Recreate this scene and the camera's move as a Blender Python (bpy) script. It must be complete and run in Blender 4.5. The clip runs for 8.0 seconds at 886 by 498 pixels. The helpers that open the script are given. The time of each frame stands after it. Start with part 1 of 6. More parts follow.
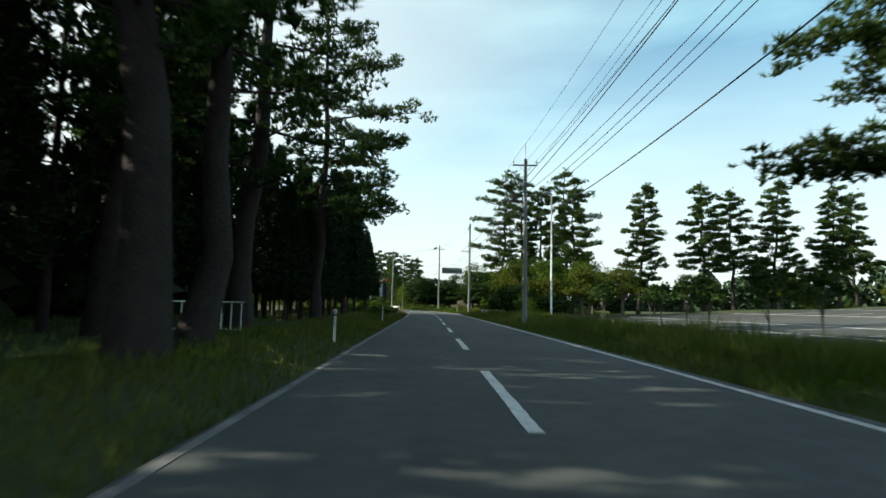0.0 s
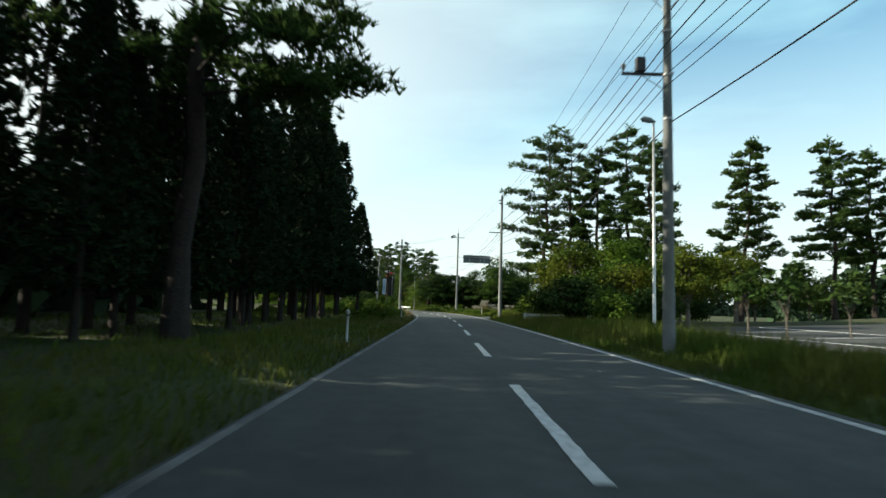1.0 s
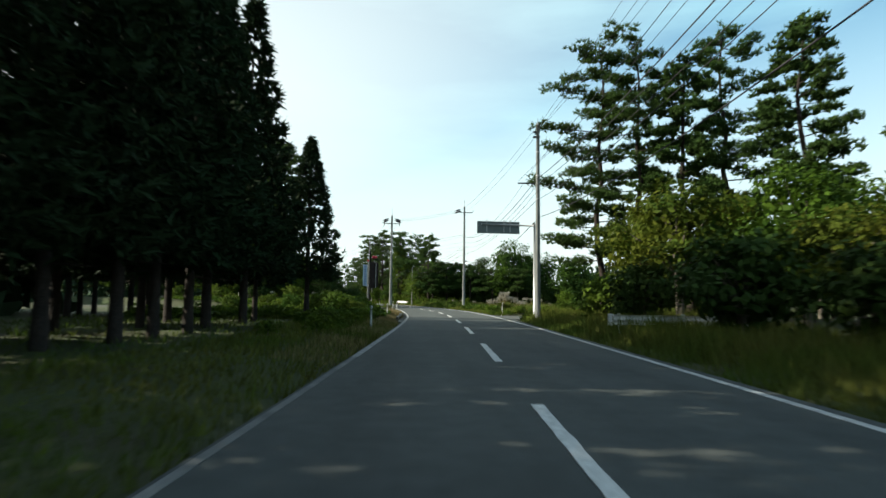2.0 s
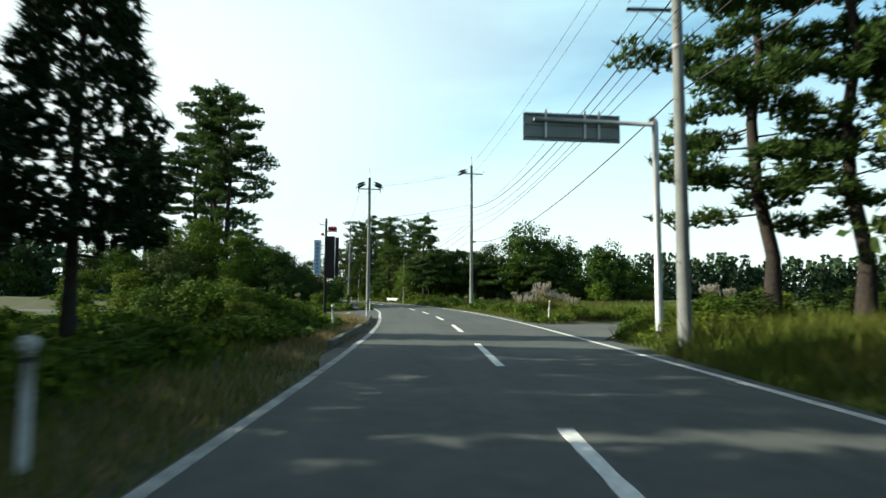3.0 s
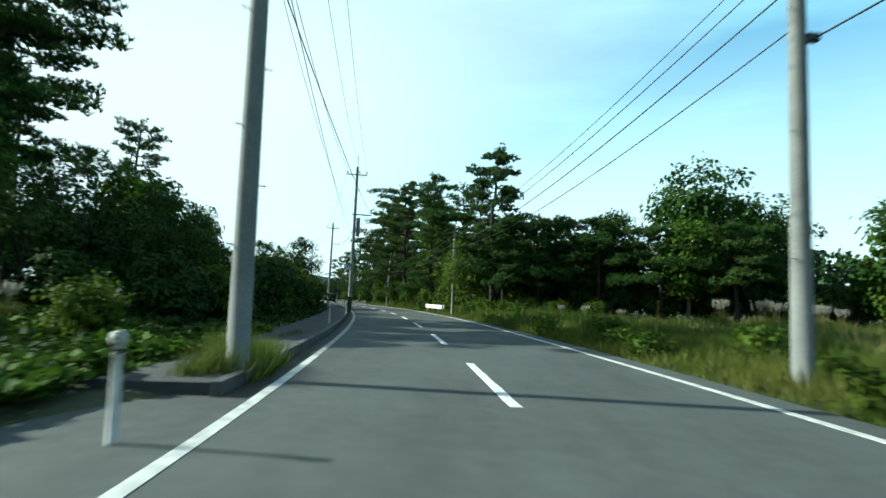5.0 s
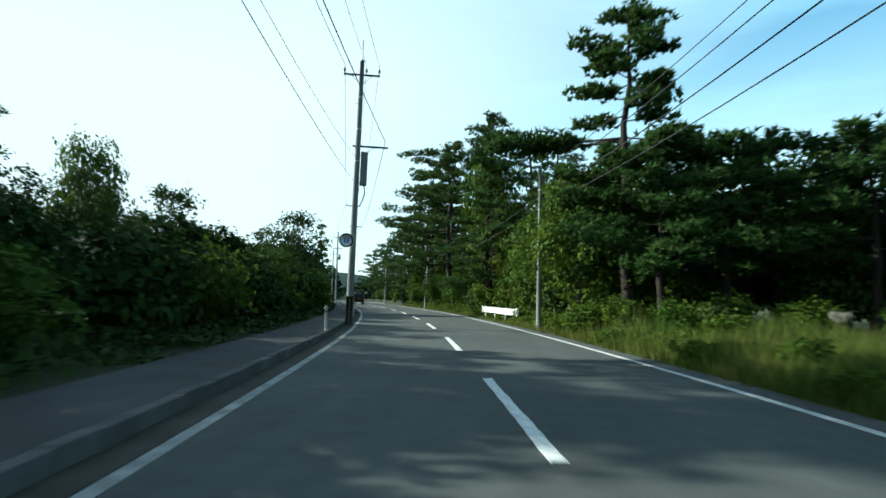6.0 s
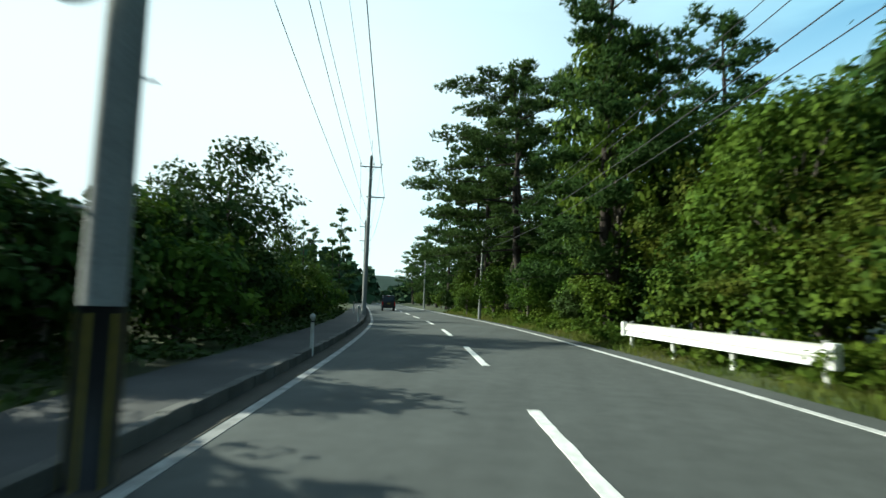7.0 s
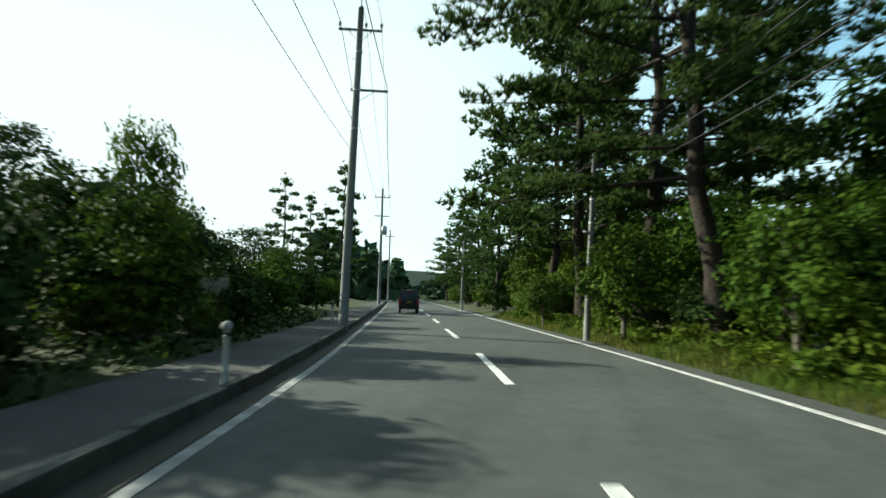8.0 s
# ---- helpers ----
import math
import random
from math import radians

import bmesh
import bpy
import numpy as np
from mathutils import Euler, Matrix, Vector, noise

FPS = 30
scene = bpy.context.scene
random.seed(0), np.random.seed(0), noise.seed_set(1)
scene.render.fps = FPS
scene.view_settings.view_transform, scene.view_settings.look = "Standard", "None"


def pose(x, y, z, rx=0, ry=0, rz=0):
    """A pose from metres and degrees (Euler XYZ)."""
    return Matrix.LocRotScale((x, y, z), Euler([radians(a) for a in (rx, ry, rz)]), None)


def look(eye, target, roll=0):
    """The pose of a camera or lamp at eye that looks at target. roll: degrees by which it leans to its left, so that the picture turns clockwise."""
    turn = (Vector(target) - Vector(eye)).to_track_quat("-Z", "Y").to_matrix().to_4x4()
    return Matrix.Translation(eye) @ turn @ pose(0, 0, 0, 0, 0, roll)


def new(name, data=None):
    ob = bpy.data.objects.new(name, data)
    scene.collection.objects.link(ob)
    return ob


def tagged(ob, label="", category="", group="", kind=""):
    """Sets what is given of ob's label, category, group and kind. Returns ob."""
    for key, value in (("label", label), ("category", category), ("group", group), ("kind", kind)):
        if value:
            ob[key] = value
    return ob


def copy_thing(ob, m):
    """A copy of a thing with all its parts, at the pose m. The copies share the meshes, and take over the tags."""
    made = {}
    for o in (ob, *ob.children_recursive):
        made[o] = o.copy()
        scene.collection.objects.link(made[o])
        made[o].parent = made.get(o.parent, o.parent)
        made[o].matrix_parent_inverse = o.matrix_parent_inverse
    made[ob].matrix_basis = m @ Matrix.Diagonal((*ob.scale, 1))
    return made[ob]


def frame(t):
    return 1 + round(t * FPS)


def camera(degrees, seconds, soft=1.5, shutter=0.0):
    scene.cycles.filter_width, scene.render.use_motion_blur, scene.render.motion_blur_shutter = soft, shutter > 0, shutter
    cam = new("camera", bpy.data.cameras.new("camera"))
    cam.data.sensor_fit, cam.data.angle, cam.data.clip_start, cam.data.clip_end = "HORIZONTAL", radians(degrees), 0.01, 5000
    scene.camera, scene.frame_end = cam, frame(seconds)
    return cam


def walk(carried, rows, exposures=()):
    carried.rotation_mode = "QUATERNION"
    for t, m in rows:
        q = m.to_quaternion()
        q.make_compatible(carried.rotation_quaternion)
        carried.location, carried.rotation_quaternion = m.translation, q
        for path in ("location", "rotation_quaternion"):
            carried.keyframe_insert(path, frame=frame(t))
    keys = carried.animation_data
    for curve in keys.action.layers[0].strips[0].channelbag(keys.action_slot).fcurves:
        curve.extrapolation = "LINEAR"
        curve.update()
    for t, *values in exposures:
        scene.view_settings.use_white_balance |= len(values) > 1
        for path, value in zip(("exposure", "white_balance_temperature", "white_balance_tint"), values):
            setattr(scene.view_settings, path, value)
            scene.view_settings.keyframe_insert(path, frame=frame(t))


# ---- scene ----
cam = camera(73.0, 8.0, soft=1.5, shutter=0.2)
PATH = [
    (0, (-0.522, 1.093, 1.105), (-0.341, 3.076, 1.294), 1.1),
    (0.5, (0.203, 11.773, 1.164), (0.351, 13.759, 1.352), 1.4),
    (1, (0.857, 22.369, 1.145), (0.986, 24.356, 1.334), 1.7),
    (1.2, (1.153, 26.592, 1.1), (1.284, 28.579, 1.287), 1.9),
    (2.3, (2.681, 50.477, 1.305), (2.801, 52.467, 1.467), 0.5),
    (2.5, (2.929, 54.772, 1.269), (3.055, 56.762, 1.43), 1.2),
    (3, (3.541, 65.609, 1.25), (3.67, 67.599, 1.405), 0.3),
    (3.5, (4.136, 76.412, 1.17), (4.249, 78.401, 1.347), 0.3),
    (4, (4.379, 87.176, 1.246), (4.428, 89.166, 1.432), 0.8),
    (4.5, (4.169, 97.818, 1.303), (4.171, 99.81, 1.478), 1.1),
    (4.7, (4.047, 102.077, 1.299), (4.031, 104.069, 1.47), 1.6),
    (5.8, (2.198, 126.678, 1.331), (2.042, 128.665, 1.494), 1.4),
    (6, (1.729, 131.068, 1.312), (1.54, 133.052, 1.473), 1.5),
    (6.5, (0.264, 141.984, 1.216), (-0.003, 143.958, 1.389), 1.7),
    (7, (-1.653, 153.114, 1.349), (-1.99, 155.078, 1.518), 1.3),
    (7.5, (-3.901, 164.224, 1.341), (-4.295, 166.177, 1.506), 1.5),
    (8, (-6.481, 175.519, 1.385), (-6.932, 177.461, 1.538), 1.6),
]
EXPOSURES = [(0.0, 1.02, 6750, 2), (2.5, 1.07, 6800, 3), (3.6, 1.2, 6300, -8), (4.7, 1.16, 5900, -12), (6.0, 1.12, 5800, -8), (7.4, 1.15, 6300, -7), (8.0, 1.12, 6450, -6)]
walk(cam, [(t, look(eye, target, roll)) for t, eye, target, roll in PATH], EXPOSURES)

# ---- world, sun ----
SUN_AZ, SUN_EL = radians(-82), radians(26)        # azimuth from +Y towards +X
SUN_DIR = Vector((math.sin(SUN_AZ) * math.cos(SUN_EL), math.cos(SUN_AZ) * math.cos(SUN_EL), math.sin(SUN_EL)))
world = bpy.data.worlds.new("world")
scene.world = world
world.use_nodes = True
wt = world.node_tree
wt.nodes.clear()
sky = wt.nodes.new("ShaderNodeTexSky")
sky.sky_type = 'NISHITA'
sky.sun_disc = False
sky.sun_elevation, sky.sun_rotation = SUN_EL, SUN_AZ
sky.air_density, sky.dust_density, sky.ozone_density = 1.0, 1.0, 1.6
wcoord = wt.nodes.new("ShaderNodeTexCoord")
wmap = wt.nodes.new("ShaderNodeMapping")
wmap.inputs["Scale"].default_value = (1.0, 1.0, 4.0)
wnoise = wt.nodes.new("ShaderNodeTexNoise")
wnoise.inputs["Scale"].default_value = 2.2
wnoise.inputs["Detail"].default_value = 7
wramp = wt.nodes.new("ShaderNodeValToRGB")
wramp.color_ramp.elements[0].position, wramp.color_ramp.elements[1].position = 0.45, 0.85
wramp.color_ramp.elements[1].color = (0.6, 0.6, 0.6, 1)
wmix = wt.nodes.new("ShaderNodeMixRGB")
wmix.inputs["Color2"].default_value = (4.8, 5.6, 6.4, 1)
wbg = wt.nodes.new("ShaderNodeBackground")
wbg.inputs["Strength"].default_value = 0.079
wout = wt.nodes.new("ShaderNodeOutputWorld")
wt.links.new(wcoord.outputs["Generated"], wmap.inputs["Vector"])
wt.links.new(wmap.outputs["Vector"], wnoise.inputs["Vector"])
wt.links.new(wnoise.outputs["Fac"], wramp.inputs["Fac"])
wt.links.new(wramp.outputs["Color"], wmix.inputs["Fac"])
wt.links.new(sky.outputs["Color"], wmix.inputs["Color1"])
# cool tint of the clear sky, and the bright thin veil of haze round the sun
wtint = wt.nodes.new("ShaderNodeMixRGB")
wtint.blend_type = 'MULTIPLY'
wtint.inputs["Fac"].default_value = 1.0
wtint.inputs["Color2"].default_value = (1.04, 1.6, 1.56, 1)
wdot = wt.nodes.new("ShaderNodeVectorMath")
wdot.operation = 'DOT_PRODUCT'
wdot.inputs[1].default_value = SUN_DIR
wveil = wt.nodes.new("ShaderNodeMapRange")
wveil.interpolation_type = 'SMOOTHSTEP'
for key, value in (("From Min", -0.28), ("From Max", 0.62), ("To Min", 0.0), ("To Max", 0.97)):
    wveil.inputs[key].default_value = value
wsum = wt.nodes.new("ShaderNodeMixRGB")
wsum.inputs["Color2"].default_value = (6.2, 6.7, 7.0, 1)
wt.links.new(wcoord.outputs["Generated"], wdot.inputs[0])
wt.links.new(wdot.outputs["Value"], wveil.inputs["Value"])
wt.links.new(wmix.outputs["Color"], wtint.inputs["Color1"])
wt.links.new(wtint.outputs["Color"], wsum.inputs["Color1"])
wsep = wt.nodes.new("ShaderNodeSeparateXYZ")
wlow = wt.nodes.new("ShaderNodeMapRange")
wlow.interpolation_type = 'SMOOTHSTEP'
for key, value in (("From Min", 0.5), ("From Max", 0.0), ("To Min", 0.0), ("To Max", 0.92)):
    wlow.inputs[key].default_value = value
wmax = wt.nodes.new("ShaderNodeMath")
wmax.operation = 'MAXIMUM'
wt.links.new(wcoord.outputs["Generated"], wsep.inputs["Vector"])
wt.links.new(wsep.outputs["Z"], wlow.inputs["Value"])
# the veil thins out towards the clear zenith
whigh = wt.nodes.new("ShaderNodeMapRange")
whigh.interpolation_type = 'SMOOTHSTEP'
for key, value in (("From Min", 0.3), ("From Max", 0.8), ("To Min", 1.0), ("To Max", 0.2)):
    whigh.inputs[key].default_value = value
wthin = wt.nodes.new("ShaderNodeMath")
wthin.operation = 'MULTIPLY'
wt.links.new(wsep.outputs["Z"], whigh.inputs["Value"])
wt.links.new(wveil.outputs["Result"], wthin.inputs[0])
wt.links.new(whigh.outputs["Result"], wthin.inputs[1])
wt.links.new(wthin.outputs["Value"], wmax.inputs[0])
wt.links.new(whigh.outputs["Result"], wtint.inputs["Fac"])
wt.links.new(wlow.outputs["Result"], wmax.inputs[1])
wt.links.new(wmax.outputs["Value"], wsum.inputs["Fac"])
wt.links.new(wsum.outputs["Color"], wbg.inputs["Color"])
wt.links.new(wbg.outputs["Background"], wout.inputs["Surface"])
sun = new("sun", bpy.data.lights.new("sun", 'SUN'))
sun.data.energy, sun.data.angle, sun.data.color = 5.0, radians(0.55), (1.0, 0.93, 0.82)
sun.matrix_world = look(SUN_DIR * 100, (0, 0, 0))


# ---- materials ----
def material(name, color, rough=0.8, metal=0.0, vary=0.25, scale=6.0, fine=60.0, bump=0.3, bump_dist=0.01, color2=None, island=0.0,
             obj_random=0.0, translucent=0.0, spec=0.2):
    """A surface with variation at two scales; island: colour change from piece to piece of one mesh."""
    m = bpy.data.materials.new(name)
    m.use_nodes = True
    nt = m.node_tree
    b = nt.nodes["Principled BSDF"]
    b.inputs["Roughness"].default_value = rough
    b.inputs["Metallic"].default_value = metal
    b.inputs["Specular IOR Level"].default_value = spec
    c2 = color2 or tuple(c * (1 - vary) for c in color)
    co = nt.nodes.new("ShaderNodeTexCoord")
    n1 = nt.nodes.new("ShaderNodeTexNoise")
    n1.inputs["Scale"].default_value, n1.inputs["Detail"].default_value = scale, 5
    n2 = nt.nodes.new("ShaderNodeTexNoise")
    n2.inputs["Scale"].default_value, n2.inputs["Detail"].default_value = fine, 3
    geo = nt.nodes.new("ShaderNodeNewGeometry")
    nt.links.new(geo.outputs["Position"], n1.inputs["Vector"])
    nt.links.new(geo.outputs["Position"], n2.inputs["Vector"])
    ramp = nt.nodes.new("ShaderNodeMapRange")
    ramp.inputs["From Min"].default_value, ramp.inputs["From Max"].default_value = 0.3, 0.7
    nt.links.new(n1.outputs["Fac"], ramp.inputs["Value"])
    mix = nt.nodes.new("ShaderNodeMixRGB")
    mix.inputs["Color1"].default_value, mix.inputs["Color2"].default_value = (*color, 1), (*c2, 1)
    nt.links.new(ramp.outputs["Result"], mix.inputs["Fac"])
    grain = nt.nodes.new("ShaderNodeMixRGB")
    grain.blend_type = 'OVERLAY'
    grain.inputs["Fac"].default_value = vary
    nt.links.new(mix.outputs["Color"], grain.inputs["Color1"])
    nt.links.new(n2.outputs["Fac"], grain.inputs["Color2"])
    out = grain.outputs["Color"]
    if island or obj_random:
        hsv = nt.nodes.new("ShaderNodeHueSaturation")
        mr = nt.nodes.new("ShaderNodeMapRange")
        amount = island or obj_random
        mr.inputs["To Min"].default_value, mr.inputs["To Max"].default_value = 1 - amount, 1 + amount
        mh = nt.nodes.new("ShaderNodeMapRange")
        mh.inputs["To Min"].default_value, mh.inputs["To Max"].default_value = 0.5 - 0.06 * amount, 0.5 + 0.04 * amount
        info = nt.nodes.new("ShaderNodeObjectInfo")
        source = geo.outputs["Random Per Island"] if island else info.outputs["Random"]
        nt.links.new(source, mr.inputs["Value"])
        nt.links.new(info.outputs["Random"], mh.inputs["Value"])
        nt.links.new(mr.outputs["Result"], hsv.inputs["Value"])
        nt.links.new(mh.outputs["Result"], hsv.inputs["Hue"])
        nt.links.new(out, hsv.inputs["Color"])
        out = hsv.outputs["Color"]
    nt.links.new(out, b.inputs["Base Color"])
    if bump:
        bp = nt.nodes.new("ShaderNodeBump")
        bp.inputs["Strength"].default_value, bp.inputs["Distance"].default_value = bump, bump_dist
        nt.links.new(n2.outputs["Fac"], bp.inputs["Height"])
        nt.links.new(bp.outputs["Normal"], b.inputs["Normal"])
    if translucent:
        tr = nt.nodes.new("ShaderNodeBsdfTranslucent")
        nt.links.new(out, tr.inputs["Color"])
        ms = nt.nodes.new("ShaderNodeMixShader")
        ms.inputs["Fac"].default_value = translucent
        nt.links.new(b.outputs["BSDF"], ms.inputs[1])
        nt.links.new(tr.outputs["BSDF"], ms.inputs[2])
        nt.links.new(ms.outputs["Shader"], nt.nodes["Material Output"].inputs["Surface"])
    return m


M_ASPHALT = material("asphalt", (0.071, 0.0775, 0.073), 0.85, vary=0.3, scale=0.35, fine=90, bump=0.5, color2=(0.056, 0.0615, 0.058))


def wheel_wear(m, along=(0.9, 0.05, 1.0), amount=0.16):
    """Long streaks and blotches of wear along the road, on top of the base colour."""
    nt = m.node_tree
    b = nt.nodes["Principled BSDF"]
    source = b.inputs["Base Color"].links[0].from_socket
    geo = nt.nodes.new("ShaderNodeNewGeometry")
    mp = nt.nodes.new("ShaderNodeMapping")
    mp.inputs["Scale"].default_value = along
    mp.inputs["Rotation"].default_value = (0, 0, radians(-3))
    nz = nt.nodes.new("ShaderNodeTexNoise")
    nz.inputs["Scale"].default_value, nz.inputs["Detail"].default_value = 1.3, 4
    sc = nt.nodes.new("ShaderNodeTexNoise")
    sc.inputs["Scale"].default_value, sc.inputs["Detail"].default_value = 3.2, 6
    add = nt.nodes.new("ShaderNodeMath")
    add.operation = 'ADD'
    mr = nt.nodes.new("ShaderNodeMapRange")
    for key, value in (("From Min", 0.75), ("From Max", 1.25), ("To Min", 1 - amount), ("To Max", 1 + amount)):
        mr.inputs[key].default_value = value
    hsv = nt.nodes.new("ShaderNodeHueSaturation")
    nt.links.new(geo.outputs["Position"], mp.inputs["Vector"])
    nt.links.new(mp.outputs["Vector"], nz.inputs["Vector"])
    nt.links.new(geo.outputs["Position"], sc.inputs["Vector"])
    nt.links.new(nz.outputs["Fac"], add.inputs[0])
    nt.links.new(sc.outputs["Fac"], add.inputs[1])
    nt.links.new(add.outputs["Value"], mr.inputs["Value"])
    nt.links.new(mr.outputs["Result"], hsv.inputs["Value"])
    nt.links.new(source, hsv.inputs["Color"])
    nt.links.new(hsv.outputs["Color"], b.inputs["Base Color"])


wheel_wear(M_ASPHALT)
M_OLD_ASPHALT = material("old_asphalt", (0.092, 0.094, 0.088), 0.9, vary=0.3, scale=0.25, fine=70, bump=0.5, color2=(0.066, 0.068, 0.065))
M_FOOTWAY = material("footway_asphalt", (0.066, 0.066, 0.064), 0.9, vary=0.35, scale=0.7, fine=60, bump=0.5, color2=(0.04, 0.041, 0.039))
M_PAINT = material("road_paint", (0.72, 0.72, 0.69), 0.7, vary=0.35, scale=9, fine=45, color2=(0.42, 0.42, 0.4))
M_PAINT_WORN = material("worn_road_paint", (0.36, 0.36, 0.345), 0.8, vary=0.4, scale=3, fine=30, color2=(0.13, 0.13, 0.126))
M_PAINT_OLD = material("faded_road_paint", (0.22, 0.22, 0.21), 0.85, vary=0.4, scale=1.2, fine=30, color2=(0.085, 0.087, 0.084))
M_EDGE_PAINT = material("edge_line_paint", (0.58, 0.58, 0.56), 0.75, vary=0.35, scale=5, fine=35, color2=(0.28, 0.28, 0.27))
M_DIRT = material("gutter_dirt", (0.035, 0.034, 0.026), 0.95, vary=0.4, scale=1.5, fine=25, bump=0.7, bump_dist=0.02, color2=(0.06, 0.055, 0.045))
M_CONCRETE = material("concrete", (0.11, 0.108, 0.1), 0.9, vary=0.3, scale=1.2, fine=40, color2=(0.06, 0.06, 0.054), obj_random=0.2)
M_POLE = material("pole_concrete", (0.18, 0.185, 0.175), 0.85, vary=0.3, scale=1.6, fine=30, color2=(0.125, 0.13, 0.125))
M_SOIL = material("soil_and_grass", (0.04, 0.062, 0.018), 0.95, vary=0.4, scale=0.25, fine=9, bump=0.8, bump_dist=0.05, color2=(0.05, 0.046, 0.026))
M_GRAVEL = material("gravel", (0.085, 0.083, 0.076), 0.95, vary=0.4, scale=0.9, fine=35, bump=0.8, bump_dist=0.02)
M_GRASS = material("grass_blades", (0.055, 0.1, 0.013), 0.7, vary=0.2, scale=0.4, fine=3, bump=0, color2=(0.115, 0.118, 0.03), island=0.35, translucent=0.35, spec=0.06)
M_DRY = material("dry_grass", (0.22, 0.172, 0.08), 0.8, vary=0.2, scale=0.6, fine=3, bump=0, color2=(0.15, 0.135, 0.055), island=0.3, translucent=0.3)
M_NEEDLE = material("pine_needles", (0.039, 0.075, 0.02), 0.6, vary=0.2, scale=0.5, fine=4, bump=0, color2=(0.052, 0.09, 0.022), island=0.22, translucent=0.36, spec=0.06)
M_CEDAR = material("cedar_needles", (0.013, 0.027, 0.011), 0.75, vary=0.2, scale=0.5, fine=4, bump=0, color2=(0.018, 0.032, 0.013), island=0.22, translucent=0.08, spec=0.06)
M_LEAF = material("broad_leaves", (0.06, 0.104, 0.01), 0.7, vary=0.2, scale=0.6, fine=4, bump=0, color2=(0.03, 0.062, 0.01), island=0.22, translucent=0.3, spec=0.06)
M_LEAF_MID = material("deep_green_leaves", (0.042, 0.078, 0.01), 0.7, vary=0.2, scale=0.4, fine=4, bump=0, color2=(0.024, 0.05, 0.012), island=0.22, translucent=0.25, spec=0.06)
M_LEAF_DARK = material("dark_leaves", (0.024, 0.048, 0.01), 0.7, vary=0.2, scale=0.5, fine=4, bump=0, color2=(0.033, 0.058, 0.013), island=0.22, translucent=0.18, spec=0.06)
M_LEAF_YELLOW = material("turning_leaves", (0.088, 0.094, 0.011), 0.7, vary=0.2, scale=0.5, fine=4, bump=0, color2=(0.04, 0.072, 0.011), island=0.22, translucent=0.3, spec=0.06)
M_VINE = material("vine_leaves", (0.086, 0.124, 0.013), 0.7, vary=0.2, scale=0.55, fine=4, bump=0, color2=(0.04, 0.078, 0.012), island=0.25, translucent=0.3, spec=0.06)
M_PLUME = material("grass_plume", (0.38, 0.36, 0.3), 0.9, vary=0.15, scale=2, fine=10, bump=0, island=0.15, translucent=0.35)
M_BARK = material("pine_bark", (0.034, 0.026, 0.021), 0.95, vary=0.4, scale=2.5, fine=14, bump=1.0, bump_dist=0.04, color2=(0.022, 0.018, 0.015))
M_BARK_GREY = material("grey_bark", (0.1, 0.088, 0.07), 0.95, vary=0.4, scale=3, fine=18, bump=0.8, bump_dist=0.02, color2=(0.1, 0.085, 0.07))
M_STEEL = material("galvanised_steel", (0.42, 0.43, 0.44), 0.5, metal=0.7, vary=0.15, scale=3, fine=30, bump=0.1)
M_DARK_STEEL = material("dark_steel", (0.06, 0.06, 0.065), 0.6, metal=0.4, vary=0.2, scale=3, fine=30, bump=0.1)
M_WIRE = material("cable_sheath", (0.03, 0.03, 0.032), 0.7, vary=0.1, bump=0)
M_CERAMIC = material("insulator_ceramic", (0.5, 0.5, 0.48), 0.3, vary=0.1, bump=0)
M_WHITE = material("white_paint", (0.78, 0.78, 0.76), 0.5, vary=0.12, scale=2, fine=25, bump=0.1, color2=(0.6, 0.6, 0.57))
M_POST = material("dirty_white_plastic", (0.5, 0.5, 0.48), 0.6, vary=0.25, scale=4, fine=25, bump=0.1, color2=(0.32, 0.32, 0.3))
M_RAIL_WHITE = material("weathered_white_paint", (0.74, 0.74, 0.72), 0.55, vary=0.2, scale=1.2, fine=20, bump=0.15, color2=(0.5, 0.49, 0.46))
M_SIGN_BACK = material("sign_back", (0.17, 0.2, 0.2), 0.6, metal=0.3, vary=0.15, scale=2, fine=20, bump=0.1)
M_BROWN_BOARD = material("brown_board", (0.016, 0.011, 0.011), 0.5, vary=0.2, scale=2, fine=20, bump=0.1)
M_BLUE = material("blue_paint", (0.05, 0.12, 0.4), 0.5, vary=0.1, bump=0)
M_FADED_BLUE = material("faded_blue_paint", (0.16, 0.26, 0.45), 0.6, vary=0.3, scale=9, fine=40, bump=0)
M_POST_DARK = material("dark_post_paint", (0.014, 0.013, 0.013), 0.75, vary=0.2, scale=3, fine=20, bump=0.1, spec=0.08)
M_PALE_BLUE = material("pale_blue_board", (0.36, 0.47, 0.58), 0.6, vary=0.15, scale=2, fine=20, bump=0)
M_RED = material("red_plastic", (0.34, 0.012, 0.03), 0.35, vary=0.1, bump=0)
M_IRON = material("worn_iron", (0.075, 0.074, 0.07), 0.75, metal=0.1, vary=0.3, scale=8, fine=50, bump=0.3)
M_LENS = material("clear_reflector", (0.42, 0.42, 0.38), 0.2, vary=0.1, bump=0)
M_YELLOW = material("yellow_paint", (0.2, 0.16, 0.03), 0.55, vary=0.2, scale=3, fine=20, bump=0.1)
M_BLACK = material("black_paint", (0.02, 0.02, 0.022), 0.5, vary=0.2, scale=3, fine=20, bump=0.1)
M_CAR = material("black_car_paint", (0.008, 0.008, 0.009), 0.35, vary=0.1, bump=0, spec=0.25)
M_GLASS = material("tinted_glass", (0.012, 0.014, 0.016), 0.12, vary=0.05, bump=0, spec=0.3)
